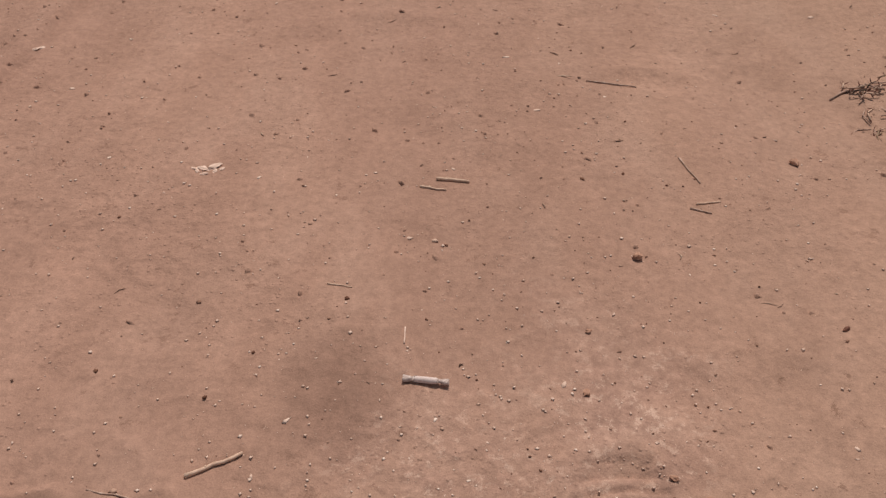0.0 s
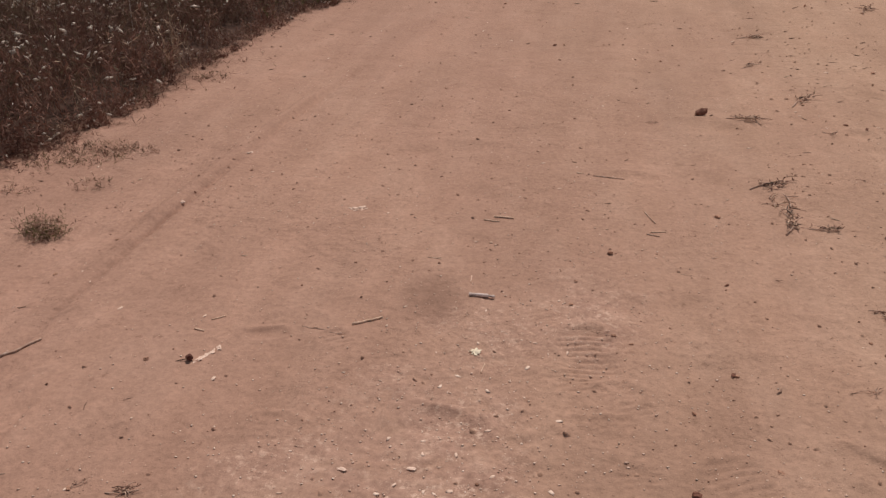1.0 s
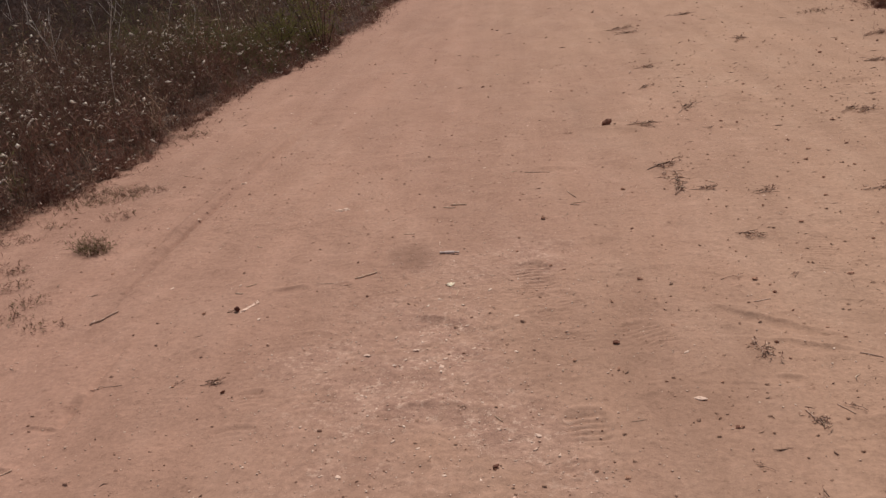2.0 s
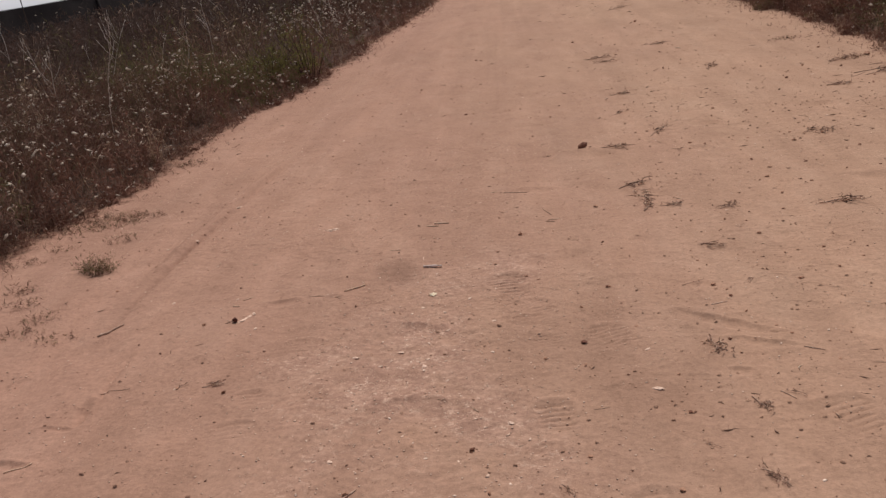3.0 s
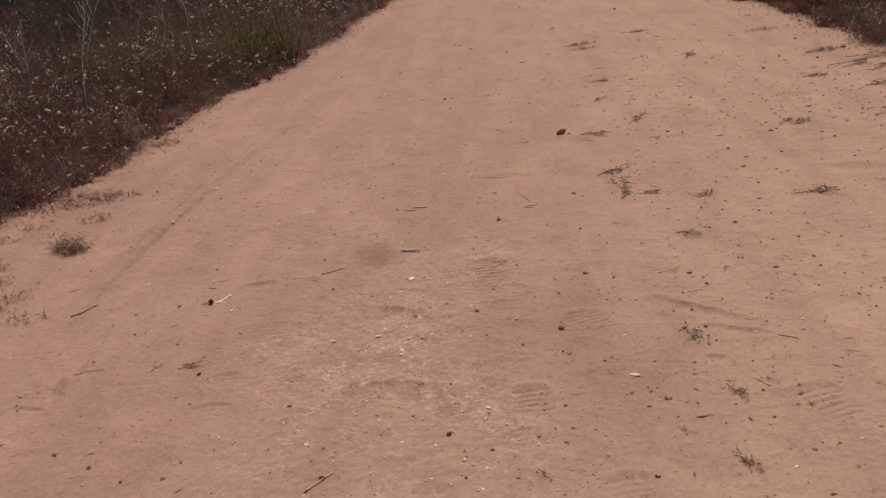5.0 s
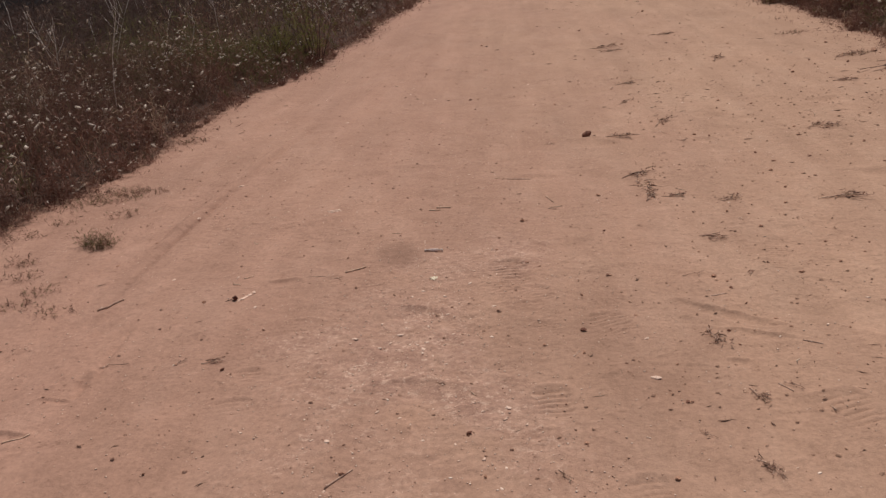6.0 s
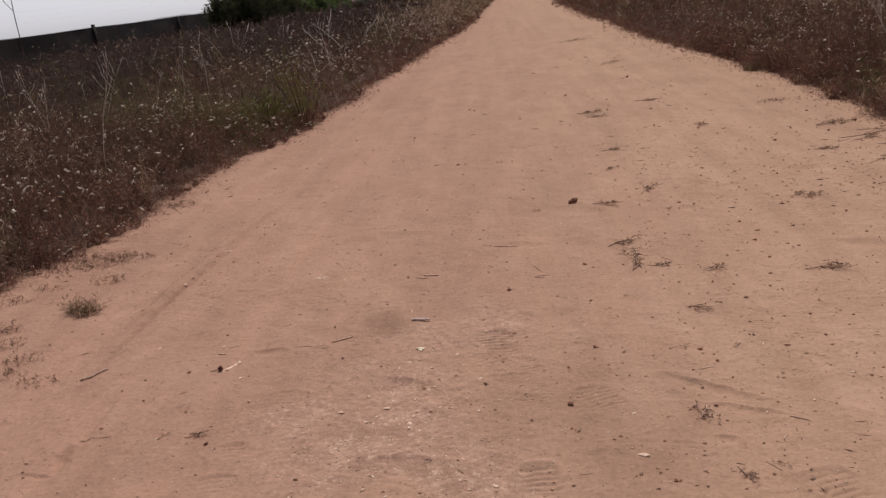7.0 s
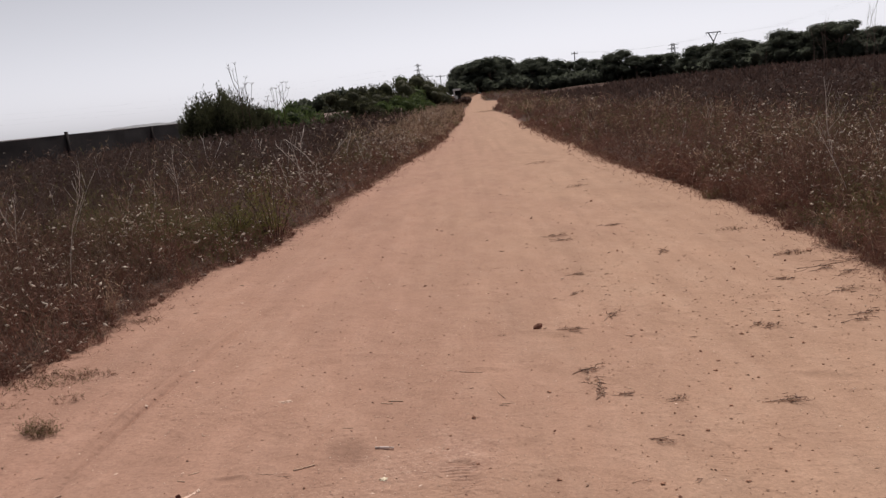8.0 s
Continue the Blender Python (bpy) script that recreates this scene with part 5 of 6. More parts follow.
STONES3 = [(1.59, 1.83, 12), (1.51, 1.89, 11), (2.14, 1.95, 12), (2.11, 1.76, 14), (2.31, 1.85, 10), (1.76, 1.40, 10), (1.81, 1.21, 13), (1.70, 1.01, 8), (1.94, 0.91, 8), (1.37, 0.40, 8), (1.46, 0.36, 8), (1.67, 0.50, 9),
           (3.11, 3.13, 14), (2.63, 3.64, 13), (2.72, 2.28, 10), (2.36, 1.10, 9), (1.68, -0.04, 8), (1.66, -0.28, 7), (1.79, -0.18, 7), (1.18, -0.43, 7), (1.18, -0.49, 8), (1.20, -0.64, 6), (1.30, -0.85, 7)]
STONES4 = [(1.27, -0.77, 6), (1.49, -0.87, 6), (1.09, -0.85, 7), (1.39, -1.05, 7), (1.10, -0.96, 6), (0.87, -1.32, 8), (0.87, -1.09, 6), (0.71, -1.08, 6), (1.76, -0.59, 7), (1.14, -0.09, 6), (2.9, 4.1, 13), (2.5, 5.3, 14), (1.2, 7.0, 15), (0.4, 5.2, 11), (-0.4, 4.6, 12), (-0.7, 2.6, 9), (0.2, 2.4, 8), (-0.1, 1.9, 8), (0.7, 3.0, 10), (2.7, 6.4, 15), (3.50, 4.27, 40), (3.3, 4.9, 16), (3.15, 3.9, 14)]
for k, (x, y, mm) in enumerate(STONES + STONES2 + STONES3 + STONES4):
    tagged(stone(x, y, mm / 1550, 10 + k, M_ROCK if k % 5 == 2 else M_STONE, "small brown stone on the sandy track", "stone", (1.45, 0.75 + 0.2 * (k % 3), 0.50 + 0.10 * (k % 4)), 0.8), group="stones on the track")
WHITES = [(-0.566, 0.600, 14), (-0.545, 0.608, 15), (-0.580, 0.592, 10), (-0.560, 0.580, 9), (-0.538, 0.592, 9), (-0.590, 0.600, 7), (-0.525, 0.602, 8), (-1.26, 0.567, 15), (-1.20, 1.16, 16), (0.03, -0.95, 13), (-0.22, -0.87, 11), (-1.11, -0.23, 10), (0.32, -1.34, 11), (0.80, -0.90, 9), (-0.20, -1.52, 11), (-0.06, -0.84, 10), (-0.82, -0.25, 8), (0.79, -1.18, 16)]
for k, (x, y, mm) in enumerate(WHITES):
    tagged(stone(x, y, mm / 1250, 60 + k, M_PALE, "flat pale chip of stone on the sand", "pale_chip", (1.3, 0.7, 0.28), 0.8), group="pale chips on the track")


def scatter(name, n, x0, x1, y0, y1, lo, hi, mat, label, squash, cluster):
    """Uncountable small bits on the track, in one mesh."""
    r = np.random.default_rng(len(name))
    x, y = x0 + (x1 - x0) * r.random(n), y0 + (y1 - y0) * r.random(n) ** 1.3
    keep = (x > left_edge(y) + 0.1) & (x < right_edge(y) - 0.1) & (r.random(n) < cluster(x, y))
    x, y = x[keep], y[keep]
    q = len(x)
    s = lo + (hi - lo) * r.random(q) ** 3
    s = s * np.clip(np.hypot(x, y + 3.7) / 5, 1, 1.5)
    p = (1 + 5 ** 0.5) / 2
    ico = np.array([(-1, p, 0), (1, p, 0), (-1, -p, 0), (1, -p, 0), (0, -1, p), (0, 1, p), (0, -1, -p), (0, 1, -p), (p, 0, -1), (p, 0, 1), (-p, 0, -1), (-p, 0, 1)]) / 1.9
    faces = np.array([(0, 11, 5), (0, 5, 1), (0, 1, 7), (0, 7, 10), (0, 10, 11), (1, 5, 9), (5, 11, 4), (11, 10, 2), (10, 7, 6), (7, 1, 8), (3, 9, 4), (3, 4, 2), (3, 2, 6), (3, 6, 8), (3, 8, 9), (4, 9, 5), (2, 4, 11), (6, 2, 10), (8, 6, 7), (9, 8, 1)])
    sh = (ico[None] * (1 + 0.28 * r.normal(size=(q, 12, 1)))) * np.array(squash)
    a = r.random(q) * 6.28
    c, sn = np.cos(a)[:, None], np.sin(a)[:, None]
    sh = np.stack([sh[..., 0] * c - sh[..., 1] * sn, sh[..., 0] * sn + sh[..., 1] * c, sh[..., 2]], 2) * s[:, None, None]
    V = sh + np.stack([x, y, ground_z(x, y) + 0.35 * s * squash[2]], 1)[:, None, :]
    T = (12 * np.arange(q)[:, None, None] + faces[None]).reshape(-1, 3)
    return tagged(new(name, mesh_from(name, V.reshape(-1, 3), T, [mat])), label, "gravel", kind="stuff")


M_GRIT = leafy("grit", [(0.0, (0.085, 0.032, 0.020)), (0.4, (0.20, 0.098, 0.062)), (0.75, (0.44, 0.275, 0.20)), (1.0, (0.70, 0.51, 0.40))], 0.9, own=0.8)
M_CHIPS = leafy("pale_grit", [(0.0, (0.52, 0.35, 0.27)), (0.5, (0.72, 0.53, 0.43)), (1.0, (0.90, 0.74, 0.63))], 0.9)
scatter("grit", 4800, -2.1, 3.5, -2.4, 9.0, 0.0012, 0.0054, M_GRIT, "loose brown grit strewn over the sand", (1.2, 0.9, 0.55), lambda x, y: (0.12 + 0.5 * np.clip(1.6 * rnoise(x, y, 0.9, 51), 0, 1) * np.clip(0.4 + 0.4 * x, 0.15, 1) + 0.25 * (np.abs(x - 0.2) < 0.7)) * np.clip(1.3 - y / 7, 0.2, 1))
scatter("pale_grit", 14000, -1.9, 3.0, -2.4, 4.0, 0.0014, 0.0078, M_CHIPS, "pale shell grit strewn over the trodden sand", (1.4, 0.75, 0.2), lambda x, y: 0.03 + 0.9 * np.exp(-((x + 0.03) / (0.24 + 0.14 * np.clip(-y, 0, 1))) ** 4 - ((y + 1.15) / 1.1) ** 4) * np.clip(0.7 + 0.9 * vnoise(x, y, 3.5, 63), 0.1, 1))


def clods(n):
    """Crumbled lumps of the track's own soil."""
    r = np.random.default_rng(77)
    x, y = -1.9 + 5.3 * r.random(n), -2.2 + 12 * r.random(n) ** 1.5
    dense = 0.10 + 0.55 * np.clip((x - 0.6) / 0.8, 0, 1) * np.clip(0.3 + 1.2 * vnoise(x, y, 1.2, 71), 0, 1) + 0.25 * np.clip(1.6 * vnoise(x, y, 0.9, 72), 0, 1)
    dense = dense * np.clip(1.2 - y / 6, 0.15, 1)
    keep = (r.random(n) < dense) & (x > left_edge(y) + 0.1) & (x < right_edge(y) - 0.05)
    x, y = x[keep], y[keep]
    q = len(x)
    s = (0.0018 + 0.0085 * r.random(q) ** 3) * np.clip(np.hypot(x, y + 3.7) / 5, 1, 1.25)
    ring = np.array([(math.cos(1.047 * k), math.sin(1.047 * k), 0.0) for k in range(6)] + [(0.55 * math.cos(1.57 * k + 0.4), 0.55 * math.sin(1.57 * k + 0.4), 0.55) for k in range(4)])
    V = ring[None] * (1 + 0.3 * r.normal(size=(q, 10, 1)))
    V[..., 1] *= (0.45 + 0.5 * r.random((q, 1)))
    a = 0.7 * r.normal(size=(q, 1))
    V = np.stack([V[..., 0] * np.cos(a) - V[..., 1] * np.sin(a), V[..., 0] * np.sin(a) + V[..., 1] * np.cos(a), V[..., 2]], 2) * s[:, None, None]
    V[:, :6, 2] -= 0.25 * s[:, None]
    V = V + np.stack([x, y, ground_z(x, y)], 1)[:, None, :]
    f = np.array([(0, 1, 6), (1, 7, 6), (1, 2, 7), (2, 3, 7), (3, 8, 7), (3, 4, 8), (4, 9, 8), (4, 5, 9), (5, 0, 9), (0, 6, 9), (6, 7, 8), (6, 8, 9)])
    T = (10 * np.arange(q)[:, None, None] + f[None]).reshape(-1, 3)
    return tagged(new("clods", mesh_from("clods", V.reshape(-1, 3), T, [M_GROUND])), "crumbled clods of reddish soil on the track", "soil", kind="stuff")


clods(34000)


def plant_litter(n):
    """Broken bits of dry stems and leaves on the sand, in one mesh."""
    r = np.random.default_rng(21)
    x, y = -2.0 + 5.5 * r.random(n), -2.2 + 15 * r.random(n) ** 1.3
    dense = 0.12 + 0.75 * np.clip((x - 0.5) / 0.9, 0, 1) * np.clip(0.35 + 1.3 * rnoise(x, y, 0.8, 81), 0.1, 1) + 0.35 * np.exp(-((x - 0.35) / 0.4) ** 2 - ((y - 0.9) / 0.5) ** 2)
    keep = (r.random(n) < dense * np.clip(1.25 - y / 10, 0.25, 1)) & (x > left_edge(y) + 0.05) & (x < right_edge(y) - 0.05)
    x, y = x[keep], y[keep]
    q = len(x)
    far = np.clip(np.hypot(x, y + 3.7) / 5, 1, 1.9)
    ln, wd = (0.005 + 0.026 * r.random(q) ** 3) * far, (0.0012 + 0.0022 * r.random(q) ** 2) * far
    a = 0.9 * r.normal(size=q)
    d, w = np.stack([np.cos(a), np.sin(a), 0.12 * r.normal(size=q)], 1), np.stack([-np.sin(a), np.cos(a), 0 * a], 1)
    c = np.stack([x, y, ground_z(x, y) + 0.7 * wd], 1)
    bow = w * (ln * 0.25 * r.normal(size=q))[:, None]
    up = np.array([0, 0, 1.0]) * (0.9 * wd)[:, None]
    e0, e1, m = c - d * ln[:, None], c + d * ln[:, None], c + bow
    V = np.stack([e0, e1, m + w * wd[:, None], m - w * wd[:, None], m + up, m - up], 1).reshape(-1, 3)
    f = np.array([(0, 2, 4), (2, 1, 4), (1, 3, 4), (3, 0, 4), (2, 0, 5), (1, 2, 5), (3, 1, 5), (0, 3, 5)])
    T = (6 * np.arange(q)[:, None, None] + f[None]).reshape(-1, 3)
    return tagged(new("plant_litter", mesh_from("plant_litter", V, T, [M_LITTER])), "broken dry stem and leaf bits strewn over the sand", "litter", kind="stuff")


M_LITTER = leafy("plant_litter", [(0.0, (0.09, 0.053, 0.04)), (0.35, (0.22, 0.135, 0.10)), (0.7, (0.42, 0.28, 0.21)), (1.0, (0.68, 0.53, 0.41))], 0.9, own=0.8)
plant_litter(4200)


def specks(name, n, lo, hi, mat, label, dense):
    """The finest crumbs, as eight-sided bits in one mesh."""
    r = np.random.default_rng(len(label))
    x, y = -1.9 + 4.4 * r.random(n), -2.2 + 4.6 * r.random(n) ** 1.15
    keep = r.random(n) < dense(x, y)
    x, y = x[keep], y[keep]
    q = len(x)
    s = lo + (hi - lo) * r.random(q) ** 2.5
    octa = np.array([(1, 0, 0), (-1, 0, 0), (0, 1, 0), (0, -1, 0), (0, 0, 0.4), (0, 0, -0.4)], float)
    V = (octa[None] * (1 + 0.3 * r.normal(size=(q, 6, 1)))) * s[:, None, None]
    a = r.random(q)[:, None] * 6.28
    V = np.stack([V[..., 0] * np.cos(a) - V[..., 1] * np.sin(a), V[..., 0] * np.sin(a) + V[..., 1] * np.cos(a), V[..., 2]], 2)
    V = V + np.stack([x, y, ground_z(x, y) + 0.4 * s], 1)[:, None, :]
    f = np.array([(0, 2, 4), (2, 1, 4), (1, 3, 4), (3, 0, 4), (2, 0, 5), (1, 2, 5), (3, 1, 5), (0, 3, 5)])
    T = (6 * np.arange(q)[:, None, None] + f[None]).reshape(-1, 3)
    return tagged(new(name, mesh_from(name, V.reshape(-1, 3), T, [mat])), label, "grit", kind="stuff")


specks("pale_crumbs", 34000, 0.0008, 0.0040, M_CHIPS, "tiny pale crumbs strewn over the sand", lambda x, y: 0.17 + 0.25 * np.clip(2 * rnoise(x, y, 1.3, 61), 0, 1) + 0.75 * np.exp(-((x - 0.05) / 0.6) ** 4 - ((y + 1.0) / 1.0) ** 4))
specks("brown_crumbs", 11000, 0.0008, 0.0034, M_GRIT, "tiny brown crumbs strewn over the sand", lambda x, y: 0.07 + 0.25 * np.clip(2 * vnoise(x, y, 1.1, 62), 0, 1) + 0.25 * (np.abs(x - 0.25) < 0.4) + 0.6 * np.exp(-((x - 0.3) / 0.45) ** 2 - ((y - 0.8) / 0.5) ** 2))


def stick(a, b, thick, seed, name="stick", label="bare dry stick lying on the sand", mat=None):
    """A fallen stick from a to b."""
    r = random.Random(seed)
    t = thing(name, (a[0], a[1], gz(*a)), label, "stick", "fallen sticks")
    pts, rad = [], []
    for k in range(7):
        f = k / 6
        x, y = a[0] + (b[0] - a[0]) * f, a[1] + (b[1] - a[1]) * f
        j = 0.0 if k in (0, 6) else 0.018 * math.dist(a, b)
        pts.append((x - a[0] + r.uniform(-1, 1) * j, y - a[1] + r.uniform(-1, 1) * j, gz(x, y) - gz(*a) + thick * 0.8))
        rad.append(thick * (1 - 0.3 * f) * r.uniform(0.88, 1.1))
    part("shaft", tube(bmesh.new(), pts, rad, 8), mat or M_STICK, t)
    p = Vector(pts[2])
    part("knot", tube(bmesh.new(), [p, p + Vector((0.3 * thick, 0.6 * thick, thick * 1.2))], [thick * 0.5, thick * 0.35], 6), mat or M_STICK, t)
    return t


stick((-0.362, -0.228), (-0.280, -0.178), 0.0040, 1)
stick((-1.31, -0.55), (-1.245, -0.445), 0.0046, 2, mat=M_TWIG)
stick((-0.03, 0.605), (0.045, 0.598), 0.0042, 3, label="short grey split twig on the sand", mat=M_STICK)
stick((-0.065, 0.575), (-0.005, 0.565), 0.0028, 4, label="short grey split twig on the sand", mat=M_STICK)
stick((-1.10, -1.02), (-1.0, -1.0), 0.0014, 5, mat=M_TWIG)
stick((-1.20, -1.49), (-1.13, -1.45), 0.0026, 6)
stick((-0.05, 0.13), (-0.048, 0.09), 0.0018, 7, mat=M_PALE, label="thin pale straw on the sand")
stick((-0.215, 0.235), (-0.165, 0.228), 0.0016, 8, label="thin straw on the sand")


stick((1.09, -0.56), (1.155, -0.54), 0.0020, 9, label="thin pale straw on the sand", mat=M_PALE)
stick((1.31, -0.945), (1.365, -0.98), 0.0019, 10, label="thin dark twig on the sand", mat=M_TWIG)
stick((1.15, -1.23), (1.18, -1.285), 0.0019, 11, label="thin dark twig on the sand", mat=M_TWIG)
stick((1.285, -0.37), (1.31, -0.33), 0.0019, 12, label="thin dark twig on the sand", mat=M_TWIG)
stick((-0.82, -0.325), (-0.785, -0.335), 0.0028, 13, label="short pale twig on the sand", mat=M_STICK)
stick((-0.79, -0.27), (-0.755, -0.24), 0.0022, 14, label="short pale twig on the sand", mat=M_STICK)
stick((0.33, 1.09), (0.46, 1.065), 0.0026, 15, label="thin dark root half sunk in the sand", mat=M_TWIG)
stick((0.53, 0.74), (0.565, 0.64), 0.0024, 16, label="thin dark twig on the sand", mat=M_TWIG)
stick((0.545, 0.56), (0.60, 0.575), 0.0022, 17, label="thin forked straw on the sand", mat=M_STICK)
stick((0.53, 0.545), (0.575, 0.53), 0.0024, 18, label="thin dark twig on the sand", mat=M_TWIG)
stick((-0.506, -0.265), (-0.366, -0.285), 0.0015, 20, label="long hair-thin straw on the sand", mat=M_TWIG)
stick((-0.165, -1.745), (-0.105, -1.655), 0.0028, 21, label="thin dark twig on the sand", mat=M_TWIG)
stick((2.98, 2.62), (3.55, 3.35), 0.0018, 22, label="long thin dry stem reaching onto the sand", mat=M_TWIG)
stick((3.12, 3.55), (3.60, 3.72), 0.0022, 23, label="thin dry stem at the weeds' edge", mat=M_DARKSTEM)
stick((3.05, 3.42), (3.55, 3.80), 0.0020, 24, label="thin dry stem at the weeds' edge", mat=M_TWIG)
stick((0.05, -0.42), (0.055, -0.375), 0.0018, 19, label="thin pale straw on the sand", mat=M_STICK)


def leaf():
    t = thing("pale_leaf", (0.022, -0.324, gz(0.022, -0.324)), "crumpled cream-white leaf lying on the sand", "leaf")
    bm = bmesh.new()
    r = random.Random(9)
    mid = bm.verts.new((0, 0, 0.006))
    ring = []
    for k in range(28):
        a = 2 * math.pi * k / 28
        q = 0.0175 * (0.55 + 0.5 * abs(math.sin(3.5 * a)) + r.uniform(-0.16, 0.16))
        ring.append((bm.verts.new((0.55 * q * math.cos(a), 0.55 * q * math.sin(a), 0.004 + r.uniform(0, 0.004))), bm.verts.new((q * math.cos(a), q * math.sin(a), 0.002 + r.uniform(0, 0.006)))))
    for k in range(28):
        (a0, b0), (a1, b1) = ring[k], ring[(k + 1) % 28]
        bm.faces.new((mid, a0, a1))
        bm.faces.new((a0, b0, b1, a1))
    ob = part("blade", bm, M_LEAF, t, smooth=False)
    ob.modifiers.new("thickness", "SOLIDIFY").thickness = 0.0008
    part("stalk", tube(bmesh.new(), [(-0.012, 0.004, 0.004), (-0.024, 0.010, 0.002)], [0.0009, 0.0006], 5), M_STICK, t)


leaf()


def seed_cone():
    x, y = -0.765, -0.485
    t = thing("seed_cone", (x, y, gz(x, y)), "small dark red-brown seed cone with a stem", "cone")
    body = part("body", lump(bmesh.new(), 0.0105, 4, 0.3, 2, (0.8, 0.85, 1.1)), M_CONE, t)
    part("stem", tube(bmesh.new(), [(-0.006, -0.002, 0.006), (-0.022, -0.008, 0.006), (-0.038, -0.012, 0.004)], [0.0016, 0.0014, 0.0010], 5), M_DARKSTEM, t)
    for k in range(7):
        a = k * 0.9
        part("scale", lump(bmesh.new(), 0.0036, 20 + k, 0.3, 1, (1, 0.6, 1)), M_CONE, body).location = (0.008 * math.cos(a), 0.008 * math.sin(a), 0.004 + 0.0016 * k)
    for k, (dx, dy, mm) in enumerate([(0.018, 0.004, 9), (0.026, 0.014, 12), (0.033, 0.030, 9), (0.040, 0.046, 7), (0.047, 0.058, 10), (0.056, 0.074, 12)]):
        tagged(stone(x + dx, y + dy, mm / 1200, 25 + 5 * k, M_PALE, "pinkish white torn scrap beside a seed cone", "scrap", (1.5, 0.7, 0.2), 1.5), group="torn scraps by the cone")


seed_cone()


def sprig(x, y, size, seed, turn, twigs=7, label="dried broken weed sprig lying on the sand"):
    """A dried plant bit: a crooked main stem in a tangle of short straws, with shrivelled leaves."""
    r = random.Random(seed)
    t = thing("dry_sprig", (x, y, gz(x, y)), label, "dead plant", "dried sprigs on the track", turn)
    w = 1.25 * min(1, 5 * size)
    tip = size * r.uniform(0.35, 0.5)
    sp = [Vector((-0.5 * size + (0.5 * size + tip) * f, 0.09 * size * math.sin(3 * f + seed) + r.uniform(-0.02, 0.02) * size, 0.004 + 0.02 * size * math.sin(3.1 * f))) for f in (0, 0.2, 0.45, 0.7, 1.0)]
    part("stem", tube(bmesh.new(), sp, [w * q for q in (0.0026, 0.0024, 0.0021, 0.0016, 0.0009)], 5), M_TWIG, t)
    heart, ends = Vector((size * r.uniform(-0.12, 0.2), 0, 0.005)), []
    for k in range(twigs):
        p = heart + Vector((r.gauss(0, 0.17) * size, r.gauss(0, 0.065) * size, abs(r.gauss(0, 0.03)) * size))
        a, ln = r.gauss(0, 0.75) + (math.pi if r.random() < 0.3 else 0), size * r.uniform(0.08, 0.30)
        side = Vector((-math.sin(a), math.cos(a), 0)) * ln * r.gauss(0, 0.14)
        e = p + Vector((math.cos(a) * ln, math.sin(a) * ln, r.gauss(0.0, 0.10) * ln))
        e.z = min(max(e.z, 0.002), 0.10 * size + 0.004)
        part("twig", tube(bmesh.new(), [p, p.lerp(e, 0.5) + side + Vector((0, 0, 0.05 * ln)), e], [0.0018 * w, 0.0016 * w, 0.0009 * w], 4), (M_STRAW, M_TWIG, M_STICK, M_TWIG, M_DARKSTEM)[k % 5], t)
        ends += [p.lerp(e, q) for q in (0.3, 0.6, 0.95)]
    n = len(ends)
    v, tr, s = weeds(np.array([e.x for e in ends]), np.array([e.y for e in ends]), np.full(n, 0.005), 1, 0.011 * w, 0.0016 * w, np.zeros(n, int), 0.0, 0.0005, np.array([e.z for e in ends]) - 0.002)
    ob = new("shrivelled_leaves", mesh_from("shrivelled_leaves", v, tr, [M_REDWEED], s))
    ob.parent = t
    return t


SPRIGS = [(1.03, 1.93, 0.24, -0.35), (1.36, 2.24, 0.20, 0.9), (1.06, 1.10, 0.22, 0.35), (1.07, 0.90, 0.30, -1.45), (1.06, 0.69, 0.16, 1.3), (1.17, 0.68, 0.14, 0.0), (1.45, 0.62, 0.15, 0.4), (1.96, 0.55, 0.24, -0.15),
          (1.24, 0.07, 0.14, -0.6), (1.06, -0.36, 0.08, 0.3), (1.03, -0.90, 0.14, -1.2), (1.08, -1.31, 0.12, -1.1), (1.18, -1.25, 0.08, 2.5), (0.88, -1.51, 0.06, 2.3), (1.01, -1.68, 0.12, -1.2), (2.25, 4.57, 0.30, 1.2),
          (0.47, -1.70, 0.08, -0.8), (-0.80, -1.01, 0.06, 1.0), (-0.68, -1.02, 0.10, 0.2), (1.29, -0.35, 0.06, 0.9), (1.40, 5.35, 0.26, 0.2), (1.31, 3.65, 0.18, 0.1)]
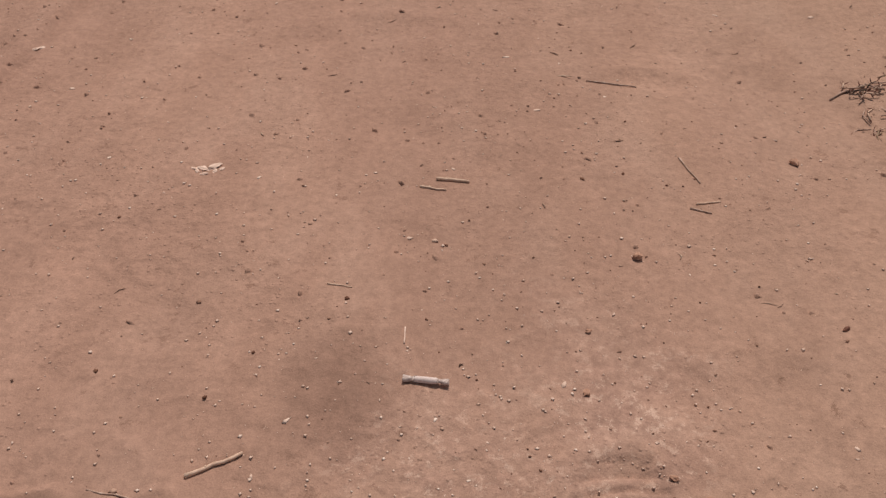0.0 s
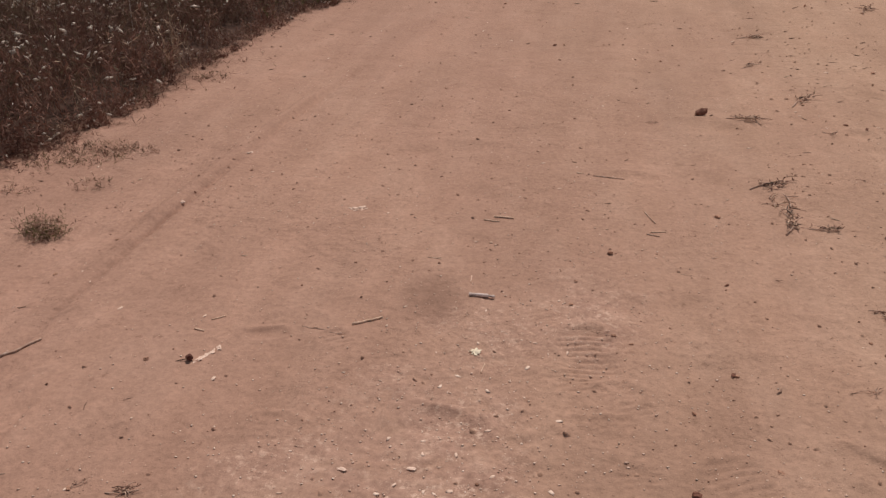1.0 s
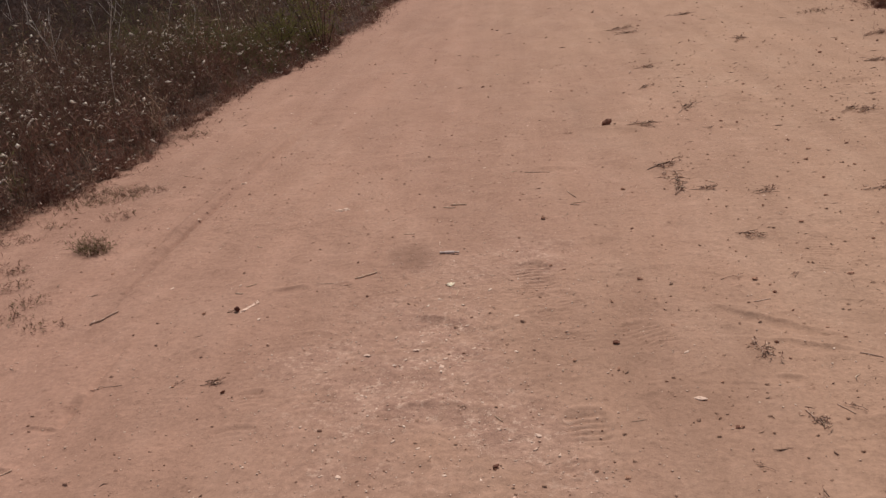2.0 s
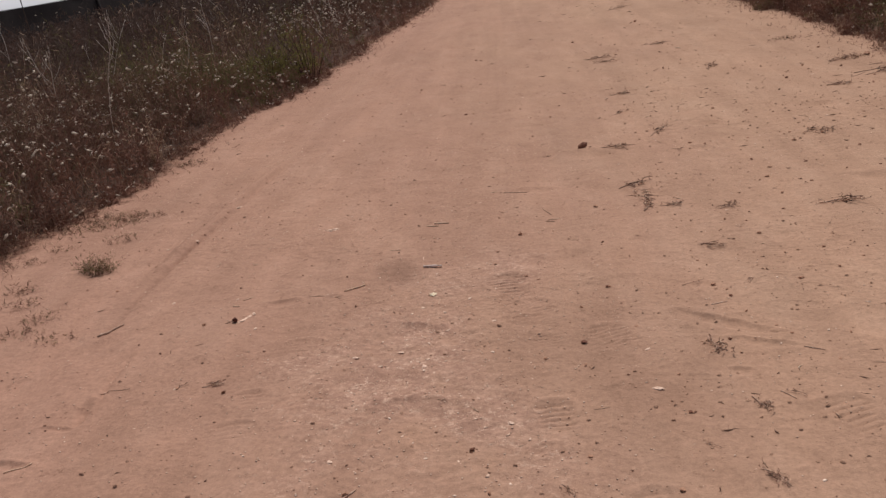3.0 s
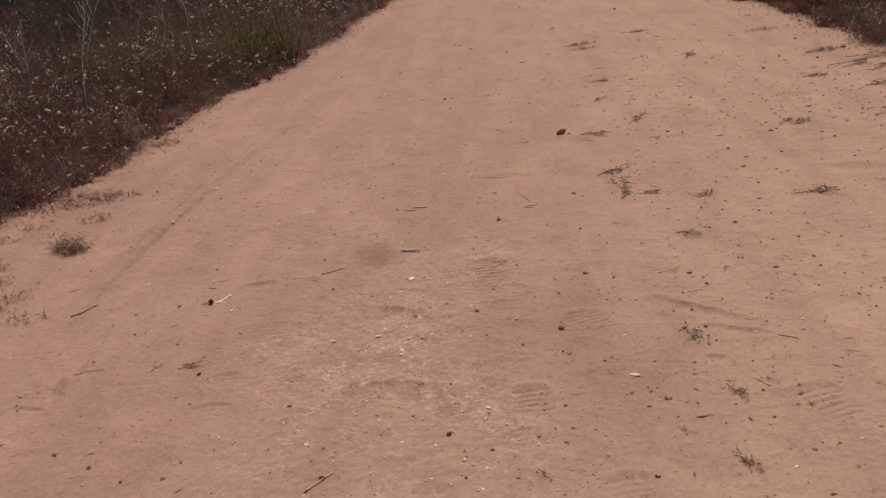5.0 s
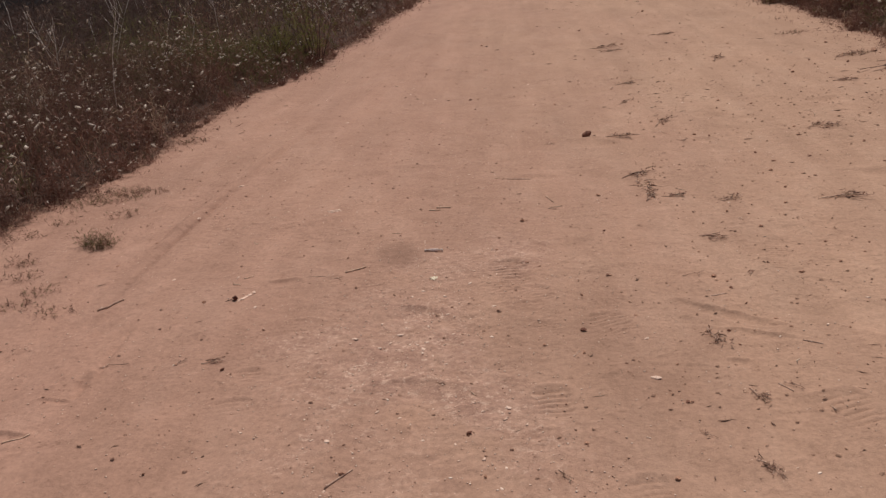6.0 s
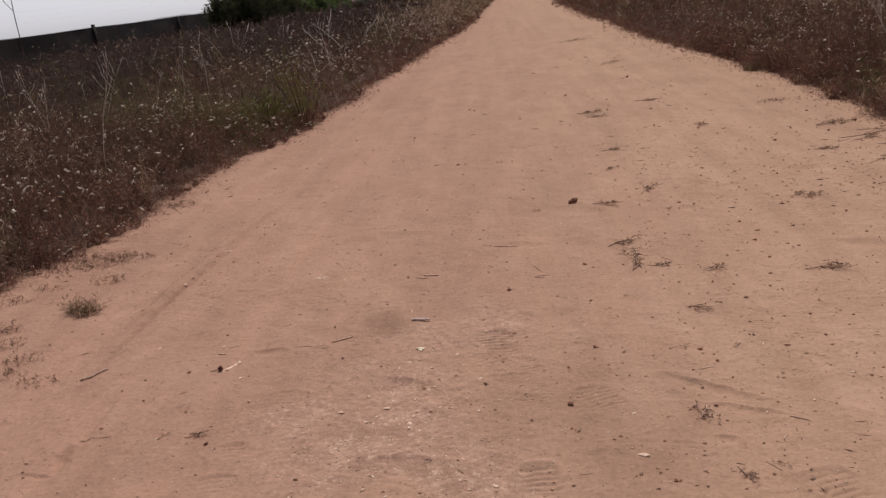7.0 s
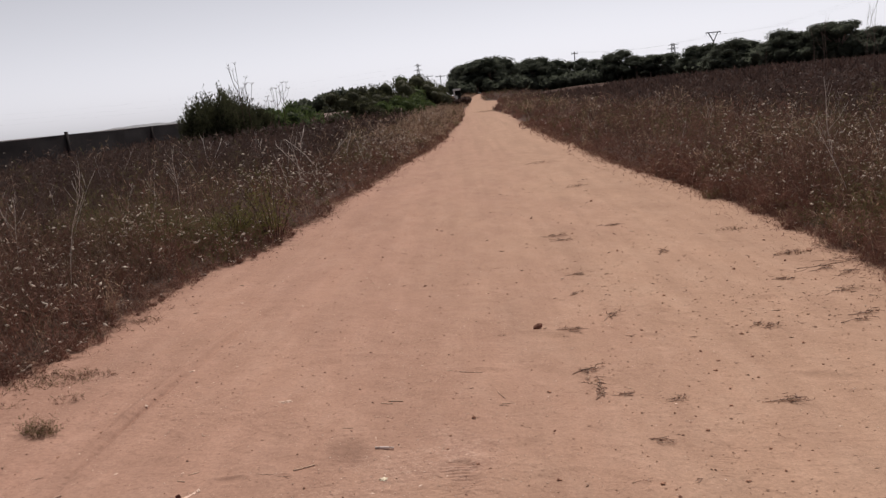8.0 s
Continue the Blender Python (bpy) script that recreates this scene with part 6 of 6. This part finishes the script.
SPRIGS2 = [(2.36, 1.88, 0.18, 0.6), (1.41, 1.74, 0.09, -0.7), (3.2, 2.75, 0.25, 0.1), (3.03, 2.09, 0.24, 0.0), (2.26, 1.93, 0.14, 0.5), (1.94, 14.9, 0.7, 0.2), (2.18, 10.3, 0.45, 0.6), (0.60, 1.84, 0.08, -0.1), (3.3, 3.5, 0.3, 0.5), (2.9, 3.2, 0.2, -0.3), (3.25, 4.17, 0.28, 0.2), (2.9, 1.92, 0.22, 0.1), (3.45, 3.3, 0.34, 0.7), (3.5, 3.75, 0.34, -0.2), (1.34, 5.6, 0.30, 0.1), (1.2, 2.95, 0.14, 0.8), (2.1, 6.3, 0.3, 0.0)]
for k, (x, y, size, turn) in enumerate(SPRIGS + SPRIGS2):
    sprig(x, y, size, 400 + k, turn, 6 if size < 0.1 else 18)


def tuft(x, y, wide, high, n, seed, green, label):
    r = np.random.default_rng(seed)
    a, q = r.random(n) * 6.28, wide * np.sqrt(r.random(n))
    px, py = x + q * np.cos(a), y + 0.6 * q * np.sin(a)
    slot = np.where(r.random(n) < green, 2, np.where(r.random(n) < 0.4, 1, np.where(r.random(n) < 0.6, 0, 4)))
    v, t, s = weeds(px, py, high * (0.4 + 0.6 * r.random(n)) * (1.15 - 0.6 * q / wide), 6, 0.020, 0.0011, slot, 0.0, 0.0007, None, 1.3)
    return tagged(new("weed_tuft", mesh_from("weed_tuft", v, t, WEED_MATS, s)), label, "weed", "small weeds at the track's edge", "stuff")


tuft(-1.645, 0.225, 0.088, 0.11, 190, 1, 0.42, "round olive-green weed tuft growing in the sand")
for k in range(7):
    tuft(2.1 + 0.19 * k, 70 - 1.3 * (k % 3), 0.7, 0.12, 130, 760 + k, k % 2 == 0, "low dry grass tuft creeping over the track")
for k, (x, y, w) in enumerate([(-1.72, 0.70, 0.10), (-2.08, 0.86, 0.14), (-2.12, 0.42, 0.10), (-1.95, 0.05, 0.08), (-1.66, -0.32, 0.09), (-1.84, -0.14, 0.10), (-1.50, -0.55, 0.10), (-1.69, -0.47, 0.10), (-2.0, 1.12, 0.17), (-1.86, 1.13, 0.15), (-1.74, 1.07, 0.15), (-1.88, 0.97, 0.15), (-2.04, 0.98, 0.15), (-1.88, 2.31, 0.12), (-2.0, 0.6, 0.1), (3.35, 4.2, 0.14), (3.2, 5.6, 0.16), (3.1, 1.2, 0.12)]):
    tuft(x, y, w, 0.048, 80 if y > 0.9 else 34, 10 + k, 0.08, "low dry straggling weed at the sandy edge")
tuft(3.72, 8.0, 0.20, 0.26, 150, 31, 0.95, "fresh green weed clump at the sandy edge")
